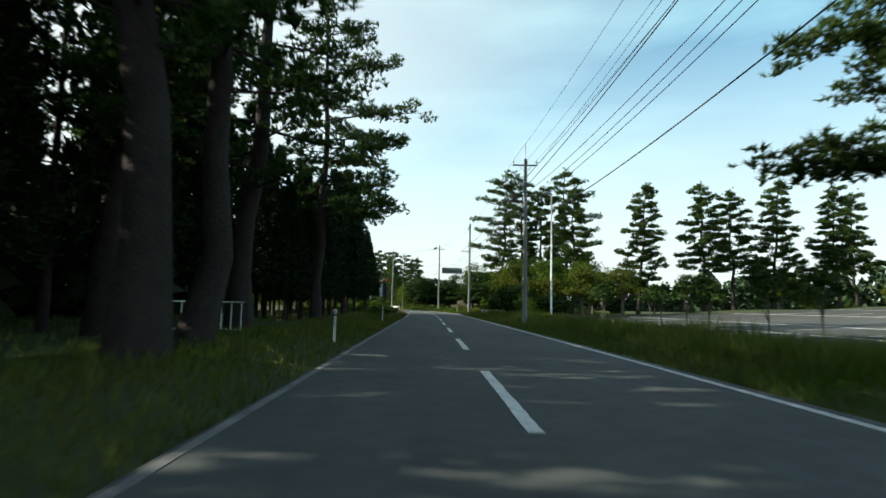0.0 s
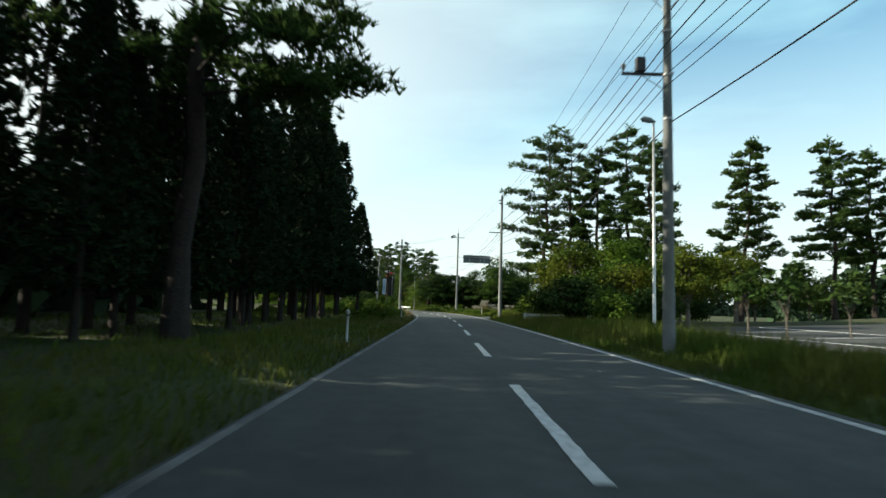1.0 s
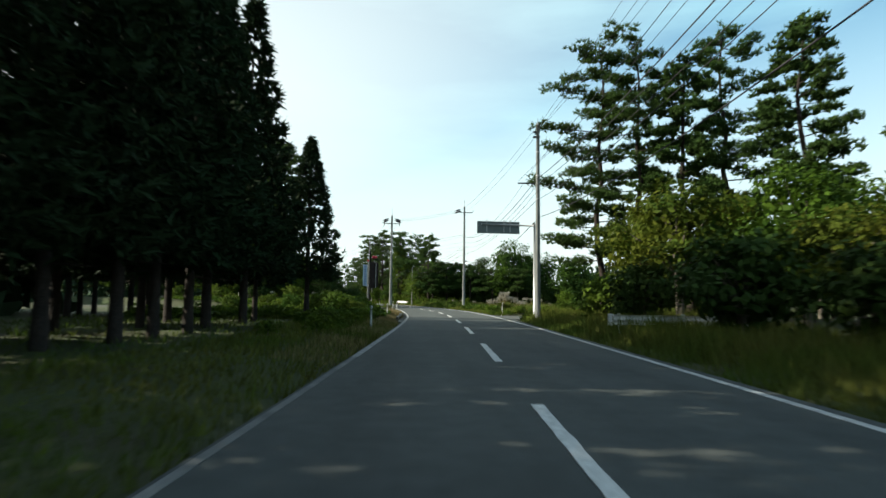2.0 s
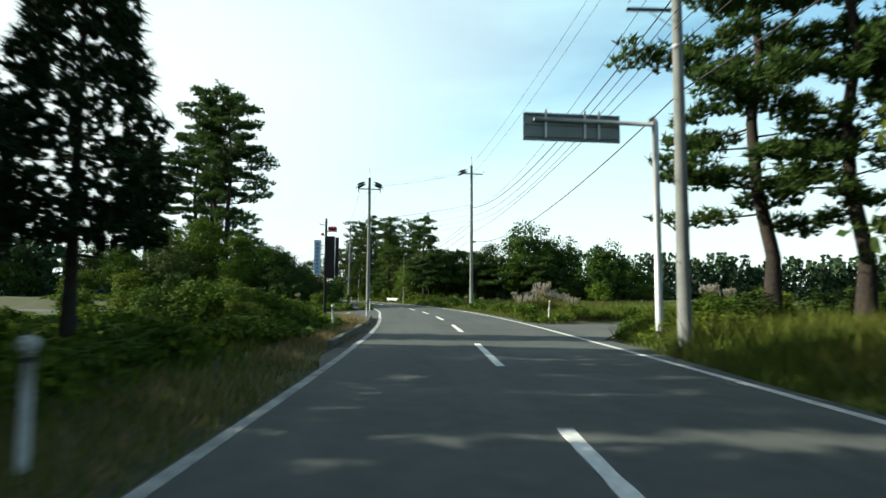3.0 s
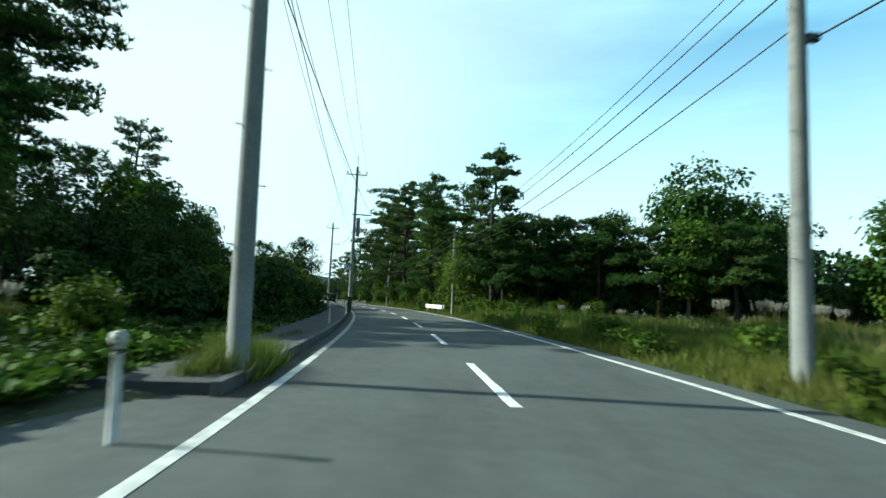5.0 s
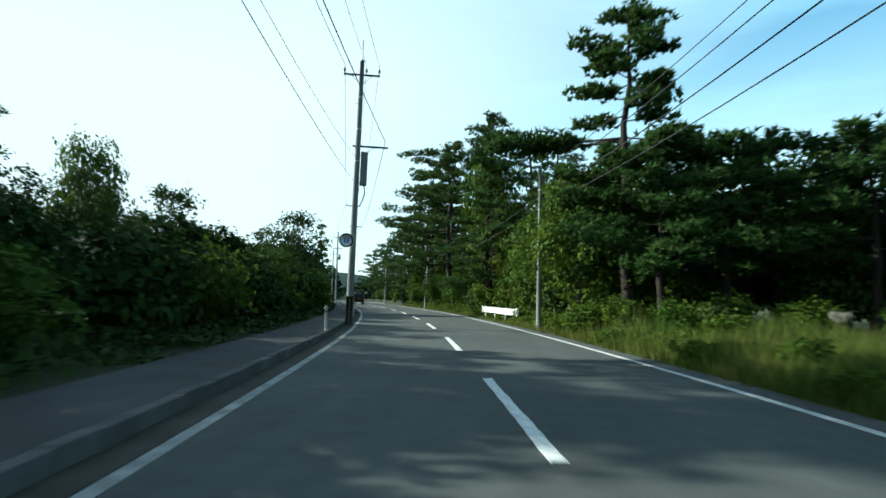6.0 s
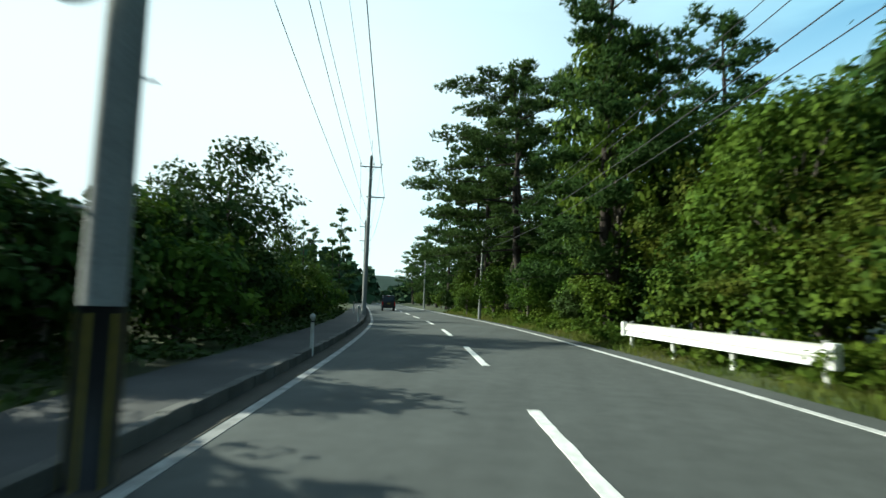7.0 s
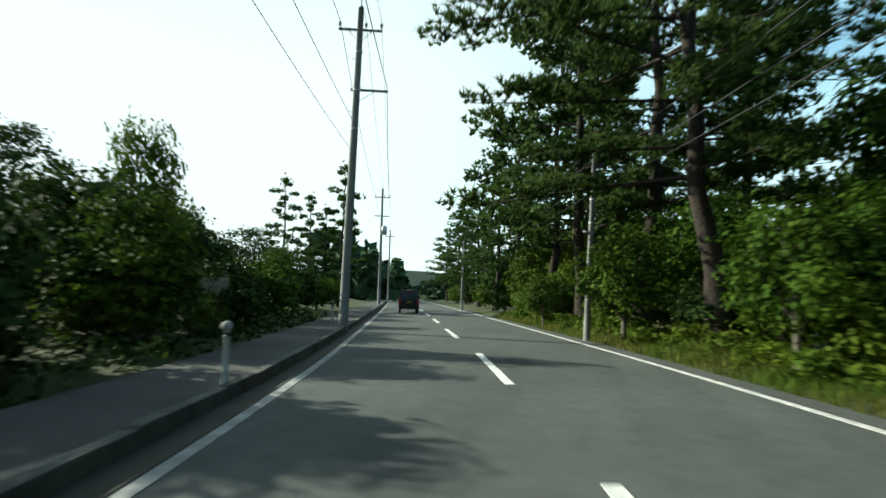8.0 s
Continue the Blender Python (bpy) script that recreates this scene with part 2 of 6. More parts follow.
M_TYRE = material("tyre_rubber", (0.02, 0.02, 0.02), 0.9, vary=0.2, scale=8, fine=60, bump=0.2)
M_TAIL = material("tail_lamp_red", (0.35, 0.01, 0.012), 0.2, vary=0.1, bump=0)
M_FAR = material("far_forest", (0.028, 0.052, 0.026), 0.9, vary=0.4, scale=0.08, fine=0.7, bump=0, island=0.3, color2=(0.038, 0.064, 0.03), spec=0.06)
# hill colour shifted towards blue, distance haze put into the base colour
M_HAZE_HILL = material("hazy_wooded_hill", (0.02, 0.036, 0.028), 0.95, vary=0.4, scale=0.02, fine=0.2, bump=0, color2=(0.028, 0.045, 0.034), spec=0.05)
M_ROOF = material("roof_sheet", (0.2, 0.21, 0.23), 0.6, vary=0.2, scale=1, fine=12, bump=0.2)
M_WALL = material("house_plaster", (0.7, 0.68, 0.62), 0.8, vary=0.15, scale=0.6, fine=12, bump=0.1)


# ---- mesh helpers ----
def mesh_np(name, verts, faces, mat):
    """A mesh from arrays: faces all triangles or all quads."""
    verts, faces = np.asarray(verts, np.float32), np.asarray(faces, np.int32)
    me = bpy.data.meshes.new(name)
    n, k = faces.shape
    me.vertices.add(len(verts))
    me.vertices.foreach_set("co", verts.ravel())
    me.loops.add(n * k)
    me.loops.foreach_set("vertex_index", faces.ravel())
    me.polygons.add(n)
    me.polygons.foreach_set("loop_start", np.arange(0, n * k, k, dtype=np.int32))
    me.materials.append(mat)
    me.update(calc_edges=True)
    return me


def part_mesh(name, me, parent=None, label=""):
    ob = new(name, me)
    if parent:
        ob.parent = parent
    return tagged(ob, label) if label else ob


def part(name, bm, mat, parent=None, label="", smooth=False):
    """Links a bmesh as one mesh object."""
    me = bpy.data.meshes.new(name)
    if smooth:
        for f in bm.faces:
            f.smooth = True
    bm.to_mesh(me)
    bm.free()
    me.materials.append(mat)
    return part_mesh(name, me, parent, label)


def thing(name, m, label, category, group="", kind=""):
    ob = new(name)
    ob.empty_display_size = 0.2
    ob.matrix_world = m
    return tagged(ob, label, category, group, kind)


def box(bm, x0, x1, y0, y1, z0, z1, bevel=0.0, m=None):
    geom = bmesh.ops.create_cube(bm, size=1.0)
    vs = geom["verts"]
    for v in vs:
        v.co = Vector((x0 + (v.co.x + .5) * (x1 - x0), y0 + (v.co.y + .5) * (y1 - y0), z0 + (v.co.z + .5) * (z1 - z0)))
    if bevel:
        es = list({e for v in vs for e in v.link_edges})
        r = bmesh.ops.bevel(bm, geom=es, offset=bevel, segments=2, affect='EDGES', profile=0.6)
        vs = list({v for f in r["faces"] for v in f.verts} | {v for v in vs if v.is_valid})
    if m:
        bmesh.ops.transform(bm, matrix=m, verts=vs)
    return bm


def boxm(*a, **k):
    return box(bmesh.new(), *a, **k)


def tube_arrays(points, radii, n=8, cap=True):
    """Vertices and triangles of a tube along points."""
    P, R = np.asarray(points, float), np.asarray(radii, float)
    d = np.gradient(P, axis=0)
    d /= np.linalg.norm(d, axis=1)[:, None] + 1e-9
    ref = np.where(np.abs(d[:, 2:3]) > 0.9, np.array([[1.0, 0, 0]]), np.array([[0, 0, 1.0]]))
    a = np.cross(d, ref)
    a /= np.linalg.norm(a, axis=1)[:, None] + 1e-9
    b = np.cross(d, a)
    ang = np.linspace(0, 2 * np.pi, n, endpoint=False)
    ring = P[:, None] + R[:, None, None] * (np.cos(ang)[None, :, None] * a[:, None] + np.sin(ang)[None, :, None] * b[:, None])
    verts, tris = ring.reshape(-1, 3), []
    for i in range(len(P) - 1):
        for j in range(n):
            p, q, r, s = i * n + j, i * n + (j + 1) % n, (i + 1) * n + (j + 1) % n, (i + 1) * n + j
            tris += [(p, q, r), (p, r, s)]
    if cap:
        for base, flip in ((0, 1), ((len(P) - 1) * n, 0)):
            for j in range(1, n - 1):
                tris.append((base, base + j + 1, base + j) if flip == 0 else (base, base + j, base + j + 1))
    return verts, np.array(tris)


def gather(pieces):
    """Joins (verts, faces) pairs into one."""
    vs, fs, n = [], [], 0
    for v, f in pieces:
        vs.append(v)
        fs.append(np.asarray(f) + n)
        n += len(v)
    return np.concatenate(vs), np.concatenate(fs)


def tube_part(name, points, radii, mat, parent=None, label="", n=10):
    me = mesh_np(name, *tube_arrays(points, radii, n), mat)
    for p in me.polygons:
        p.use_smooth = True
    return part_mesh(name, me, parent, label)


def unit(v):
    return v / (np.linalg.norm(v, axis=-1, keepdims=True) + 1e-9)


def blades(base, way, length, width, rng):
    """One thin triangle from each base along way."""
    n = len(base)
    side = unit(np.cross(way, rng.normal(size=(n, 3)))) * np.reshape(width, (-1, 1)) / 2
    v = np.stack([base - side, base + side, base + way * np.reshape(length, (-1, 1))], 1).reshape(-1, 3)
    return v, np.arange(3 * n).reshape(-1, 3)


def leaves(centre, normal, size, rng, slim=0.62):
    """A pointed four-cornered leaf, folded a little, at each centre."""
    n = len(centre)
    size = np.reshape(size, (-1, 1))
    u = unit(np.cross(normal, rng.normal(size=(n, 3))))
    w = np.cross(normal, u)
    lift = normal * size * 0.16
    v = np.stack([centre - u * size, centre + w * size * slim + lift, centre + u * size, centre - w * size * slim + lift], 1).reshape(-1, 3)
    return v, np.arange(4 * n).reshape(-1, 4)


# ---- the road's line ----
CY = np.array([-60, -30, 0, 20, 40, 60, 80, 95, 110, 125, 140, 155, 170, 185, 200, 230, 270, 330, 420], float)
CX = np.array([-3.7, -1.7, 0.3, 1.71, 3.07, 4.38, 5.32, 5.52, 4.95, 3.55, 1.62, -0.78, -3.88, -7.6, -12.05, -21.3, -33.9, -52.5, -79.0])
_slope = np.gradient(CX, CY)


def rx(y):
    """The x of the centre line at y."""
    i = int(np.clip(np.searchsorted(CY, y) - 1, 0, len(CY) - 2))
    h = CY[i + 1] - CY[i]
    s = (y - CY[i]) / h
    return ((2 * s**3 - 3 * s**2 + 1) * CX[i] + (s**3 - 2 * s**2 + s) * h * _slope[i]
            + (3 * s**2 - 2 * s**3) * CX[i + 1] + (s**3 - s**2) * h * _slope[i + 1])


def lie(y, u, z=0.0):
    """The place u metres to the right of the centre line at y."""
    d = (rx(y + 0.5) - rx(y - 0.5))
    c = 1 / math.sqrt(1 + d * d)
    return Vector((rx(y) + u * c, y - u * d * c, z))


def turn_at(y):
    return -math.degrees(math.atan2(rx(y + 0.5) - rx(y - 0.5), 1.0))


def at_road(y, u, z=0.0, extra=0.0):
    return pose(*lie(y, u, z), 0, 0, turn_at(y) + extra)


def left_line(y):
    return -float(np.interp(y, [0, 10, 20, 32, 60, 85, 103, 113, 135, 160, 200], [2.66, 2.73, 2.82, 2.88, 3.0, 2.98, 3.26, 3.14, 3.17, 3.29, 3.27]))


def right_line(y):
    return float(np.interp(y, [0, 15, 60, 85, 105, 130, 141, 160, 200], [3.46, 3.5, 3.36, 3.4, 3.55, 3.7, 3.84, 3.77, 3.85]))


def strip(name, y0, y1, ua, ub, z, mat, step=2.0, thick=0.12, parent=None, label=""):
    """A slab that follows the road between the offsets ua and ub (numbers or functions of y)."""
    ys = np.linspace(y0, y1, max(2, int(round((y1 - y0) / step)) + 1))
    fa = ua if callable(ua) else (lambda y: ua)
    fb = ub if callable(ub) else (lambda y: ub)
    vs, fs = [], []
    for y in ys:
        a, b = lie(y, fa(y), z), lie(y, fb(y), z)
        vs += [a, b, b - Vector((0, 0, thick)), a - Vector((0, 0, thick))]
    for i in range(len(ys) - 1):
        p, q = 4 * i, 4 * i + 4
        fs += [(p, p + 1, q + 1, q), (p + 1, p + 2, q + 2, q + 1), (p + 3, p, q, q + 3)]
    fs += [(0, 3, 2, 1), (q, q + 1, q + 2, q + 3)]
    me = bpy.data.meshes.new(name)
    me.from_pydata([tuple(v) for v in vs], [], fs)
    me.materials.append(mat)
    return part_mesh(name, me, parent, label)


def slab(name, outline, z, mat, thick=0.1, parent=None, label=""):
    """A flat slab with the given outline, counter-clockwise from above."""
    bm = bmesh.new()
    top = [bm.verts.new((x, y, z)) for x, y in outline]
    low = [bm.verts.new((x, y, z - thick)) for x, y in outline]
    bm.faces.new(top)
    for i in range(len(top)):
        j = (i + 1) % len(top)
        bm.faces.new((top[i], low[i], low[j], top[j]))
    bmesh.ops.triangulate(bm, faces=[bm.faces[0]] if False else [f for f in bm.faces if len(f.verts) > 4])
    return part(name, bm, mat, parent, label)


# ---- ground ----
def smooth_step(a, b, v):
    s = min(1.0, max(0.0, (v - a) / (b - a)))
    return s * s * (3 - 2 * s)


def flat_zone(x, y):
    """1 on the side roads, 0 away from them."""
    near = np.interp(x, [9.2, 10.7, 16, 42], [82.2, 85.2, 87.4, 90.3])
    far = np.interp(x, [9.2, 11.2, 17.5, 42], [94.4, 92.4, 93.4, 96.7])
    right = smooth_step(near - 1.0, near, y) * (1 - smooth_step(far, far + 1.0, y)) if rx(y) < x < 46 else 0.0
    low = np.interp(x, [-50, -26, -8, -0.2, 1.6], [120, 110.5, 104.6, 100.4, 98.6])
    high = np.interp(x, [-50, -30, -14, -8, -3.3, -0.9, -0.3, 2], [126, 118, 111.4, 109.2, 108.2, 111.4, 115, 117])
    left = smooth_step(low - 2.5, low - 0.5, y) * (1 - smooth_step(high, high + 2.0, y)) if x < rx(y) else 0.0
    return max(right, left)


def ground_z(x, y):
    u = (x - rx(y)) if -60 < y < 420 else (x + 3 if y < 0 else x + 79)
    n = noise.noise(Vector((x * 0.11, y * 0.11, 0))) * 0.22 + noise.noise(Vector((x * 0.5, y * 0.5, 3))) * 0.06
    if u > 0:
        rise = 0.28 * smooth_step(4.5, 6.2, u)
        park = smooth_step(9.0, 11.0, u) * smooth_step(2, 8, y) * (1 - smooth_step(60, 66, y)) * (1 - smooth_step(75, 85, u))
        z = rise + n * smooth_step(5, 7, u)
        z = z * (1 - park) + park * (0.05 + 2.1 * smooth_step(8, 66, u))
        z += 2.1 * smooth_step(8, 66, u) * (1 - park) * (1 - smooth_step(64, 88, y))
    else:
        walk_on = smooth_step(113, 117, y)
        rise = 0.13 * smooth_step(3.9, 5.0, -u) * (1 - walk_on) + walk_on * 0.12 * smooth_step(3.6, 3.9, -u)
        bank = 0.9 * smooth_step(6.5, 14, -u) * smooth_step(108, 122, y)
        z = rise + bank + n * smooth_step(5.2, 7.5, -u)
    lip = -left_line(y) + (0.05 if y < 77 else 0.3)
    road = 1 - smooth_step(lip, lip + 0.9, -u) if u < 0 else 1 - smooth_step(4.1, 4.8, u)
    z = z * (1 - flat_zone(x, y))
    return z * (1 - road) - 0.05 - 0.1 * road


def axis_lines(lo, hi, step):
    far = [90, 130, 190, 300, 500, 900, 1600, 3000]
    mid = list(np.arange(lo, hi + step / 2, step))
    return [lo - f for f in reversed(far)] + mid + [hi + f for f in far]


gx, gy = axis_lines(-58, 82, 1.6), axis_lines(-40, 300, 2.0)
gv = [(x, y, ground_z(x, y) if -58 <= x <= 82 and -40 <= y <= 300 else 0.3) for y in gy for x in gx]
nx = len(gx)
gf = [(j * nx + i, j * nx + i + 1, (j + 1) * nx + i + 1, (j + 1) * nx + i) for j in range(len(gy) - 1) for i in range(nx - 1)]
ground = tagged(part_mesh("ground", mesh_np("ground", gv, gf, M_SOIL)), "uneven earth ground with rough grass beside the road", "ground", kind="structure")

# ---- road, lines ----
road = tagged(strip("road", -60, 420, lambda y: left_line(y) - (0.1 if y < 77 else 0.42), lambda y: right_line(y) + float(np.interp(y, [74, 80], [0.28, 0.6])), 0.0, M_ASPHALT, 2.0, 0.2),
              "worn grey asphalt two-lane country road", "road", kind="structure")
LINE_Z = 0.006
strip("edge_line", -60, 57, lambda y: left_line(y) - 0.05, lambda y: left_line(y) + 0.05, LINE_Z, M_PAINT_OLD, 2.0, 0.01, road, "almost worn away edge line")
strip("edge_line", 57, 98.4, lambda y: left_line(y) - 0.07, lambda y: left_line(y) + 0.07, LINE_Z, M_PAINT_WORN, 2.0, 0.01, road, "worn white edge line")
strip("edge_line", 98.4, 122, lambda y: left_line(y) - 0.075, lambda y: left_line(y) + 0.075, LINE_Z, M_EDGE_PAINT, 2.0, 0.01, road, "white edge line")
strip("edge_line", 122, 420, lambda y: left_line(y) - 0.07, lambda y: left_line(y) + 0.07, LINE_Z, M_PAINT_WORN, 2.0, 0.01, road, "worn white edge line")
strip("edge_line", -60, 420, lambda y: right_line(y) - 0.07, lambda y: right_line(y) + 0.07, LINE_Z, M_EDGE_PAINT, 2.0, 0.01, road, "white edge line")


def dash_mesh(length=5.0, w=0.15, cells=20):
    rng = np.random.default_rng(5)
    vs, fs = [], []
    for i in range(cells + 1):
        y, j = length * i / cells, rng.uniform(-0.008, 0.008, 2)
        vs += [(-w / 2 + j[0], y, 0), (w / 2 + j[1], y, 0), (w / 2 + j[1], y, -0.012), (-w / 2 + j[0], y, -0.012)]
    for i in range(cells):
        p, q = 4 * i, 4 * i + 4
        fs += [(p, p + 1, q + 1, q), (p + 1, p + 2, q + 2, q + 1), (p + 3, p, q, q + 3)]
    me = bpy.data.meshes.new("centre_dash")
    me.from_pydata(vs, [], fs)
    me.materials.append(M_PAINT)
    return me


DASH = dash_mesh()
s_arc, y_here = 0.0, 6.4
while y_here < 330:
    ob = part_mesh("centre_dash", DASH, road)
    ob.matrix_world = at_road(y_here, 0.07, LINE_Z + 0.004)
    y_here += 10.0 * math.cos(radians(turn_at(y_here + 5)))
# side roads
SIDE_L = [(2.6, 98.5), (2.6, 116.6), (0.0, 116.6), (-0.8, 112.4), (-2.2, 109.8), (-3.6, 108.9), (-8, 109.7), (-14, 112), (-30, 118.8), (-50, 127), (-50, 120), (-26, 110.5), (-8, 104.6), (-0.2, 100.4), (1.4, 98.6)]
side_l = tagged(slab("side_road", SIDE_L[::-1], -0.006, M_ASPHALT, 0.15), "grey asphalt side road joining the main road", "road", kind="structure")
part("edge_line", boxm(-0.42, -0.24, 100.6, 109.2, -0.016, 0.002), M_EDGE_PAINT, side_l, "worn white line across the side road")
bm = bmesh.new()
bmesh.ops.create_cone(bm, cap_ends=True, segments=28, radius1=0.31, radius2=0.31, depth=0.03, matrix=Matrix.Translation((0.48, 104.32, -0.008)))
cover = part("manhole_cover", bm, M_IRON, side_l, "worn grey round manhole cover")
for i in range(5):
    part("cover_rib", boxm(0.26 + i * 0.1, 0.3 + i * 0.1, 104.12, 104.52, 0.004, 0.012), M_IRON, cover)
SIDE_R = [(9.2, 82.4), (10.6, 85.4), (16, 87.6), (42, 90.5), (42, 96.5), (17.5, 93.2), (11.2, 92.2), (9.2, 94.2)]
tagged(slab("access_road", SIDE_R, -0.004, M_OLD_ASPHALT, 0.15), "pale asphalt access road on the verge", "road", kind="structure")

# ---- car park ----
def car_park_z(x):
    return 0.03 + 2.1 * smooth_step(8, 66, x - 2)


cpx = [12.5, 16, 20, 24, 28, 32, 36, 40, 45, 50, 55, 60, 66, 72]
cpv = [(x, y, car_park_z(x) + dz) for x in cpx for y in (9.0, 36.0, 61.0) for dz in (0.02, -0.2)]
cpf = []
for i in range(len(cpx) - 1):
    for j in range(2):
        a, b, c, d = (i * 3 + j) * 2, (i * 3 + j + 1) * 2, ((i + 1) * 3 + j + 1) * 2, ((i + 1) * 3 + j) * 2
        cpf.append((a, d, c, b))
    for j in (0, 2):
        a, d = (i * 3 + j) * 2, ((i + 1) * 3 + j) * 2
        cpf.append((a, a + 1, d + 1, d))
for i in (0, len(cpx) - 1):
    for j in range(2):
        a, b = (i * 3 + j) * 2, (i * 3 + j + 1) * 2
        cpf.append((a, b, b + 1, a + 1))
car_park = tagged(part_mesh("car_park", mesh_np("car_park", cpv, cpf, M_OLD_ASPHALT)), "wide empty pale asphalt car park with white bay lines", "car park", kind="structure")


def park_line(x0, y0, x1, y1, w=0.16):
    """A painted line that lies on the car park."""
    n = 12
    d = Vector((x1 - x0, y1 - y0, 0)).normalized()
    s = Vector((-d.y, d.x, 0)) * w / 2
    vs, fs = [], []
    for i in range(n + 1):
        c = Vector((x0 + (x1 - x0) * i / n, y0 + (y1 - y0) * i / n, 0))
        for p in (c - s, c + s):
            k = float(np.interp(p.x, cpx, [car_park_z(v) for v in cpx]))
            vs += [(p.x, p.y, k + 0.028), (p.x, p.y, k + 0.022)]
    for i in range(n):
        a, b = 4 * i, 4 * i + 4
        fs += [(a, b, b + 2, a + 2), (a + 1, a, a, b)[:0] or (a, a + 1, b + 1, b), (a + 2, b + 2, b + 3, a + 3)]
    me = bpy.data.meshes.new("bay_line")
    me.from_pydata(vs, [], fs)
    me.materials.append(M_PAINT)
    return part_mesh("bay_line", me, car_park)


for x in (17.5, 24.0, 35.0, 46.0):
    park_line(x, 10, x, 60)
for y in range(12, 60, 6):
    park_line(19, y, 24, y)
    park_line(35, y, 40, y)

# ---- kerbs, pavement, gutter ----
pavement = tagged(strip("pavement", 116.7, 300, lambda y: left_line(y) - 2.15, lambda y: left_line(y) - 0.62, 0.15, M_FOOTWAY, 2.0, 0.25),
                  "narrow grey asphalt footway beside the road", "pavement", kind="structure")
tagged(strip("gravel_shoulder", 90.0, 98.6, lambda y: left_line(y) - 1.7, lambda y: left_line(y) - 0.62, 0.12, M_GRAVEL, 2.0, 0.25),
       "bare gravel strip behind the kerb", "shoulder", kind="structure")
kerb = tagged(new("kerb"), "low weathered concrete kerb along the footway", "kerb", kind="structure")
KERB_BM = boxm(-0.075, 0.075, 0.0, 0.592, -0.15, 0.18, bevel=0.018)
KERB_STONE = part("kerb_stone", KERB_BM, M_CONCRETE, kerb)
KERB_STONE.matrix_world = at_road(80.0, left_line(80) - 0.53)
y_here = 80.6
kerb_rng = random.Random(4)
while y_here < 215:
    if not 98.4 < y_here < 116.4:
        ob = part_mesh("kerb_stone", KERB_STONE.data, kerb)
        ob.matrix_world = at_road(y_here, left_line(y_here) - 0.53 + kerb_rng.uniform(-0.008, 0.008), kerb_rng.uniform(-0.012, 0.012))
    y_here += 0.6 * math.cos(radians(turn_at(y_here)))
strip("far_kerb", 215, 300, lambda y: left_line(y) - 0.62, lambda y: left_line(y) - 0.44, 0.19, M_CONCRETE, 2.0, 0.3, kerb)


for ya, yb in ((80.0, 98.4), (116.5, 300.0)):
    tagged(strip("gutter", ya, yb, lambda y: left_line(y) - 0.455, lambda y: left_line(y) - 0.1, 0.005, M_DIRT, 2.0, 0.02), "dirty dark gutter beside the kerb", "gutter", kind="structure")

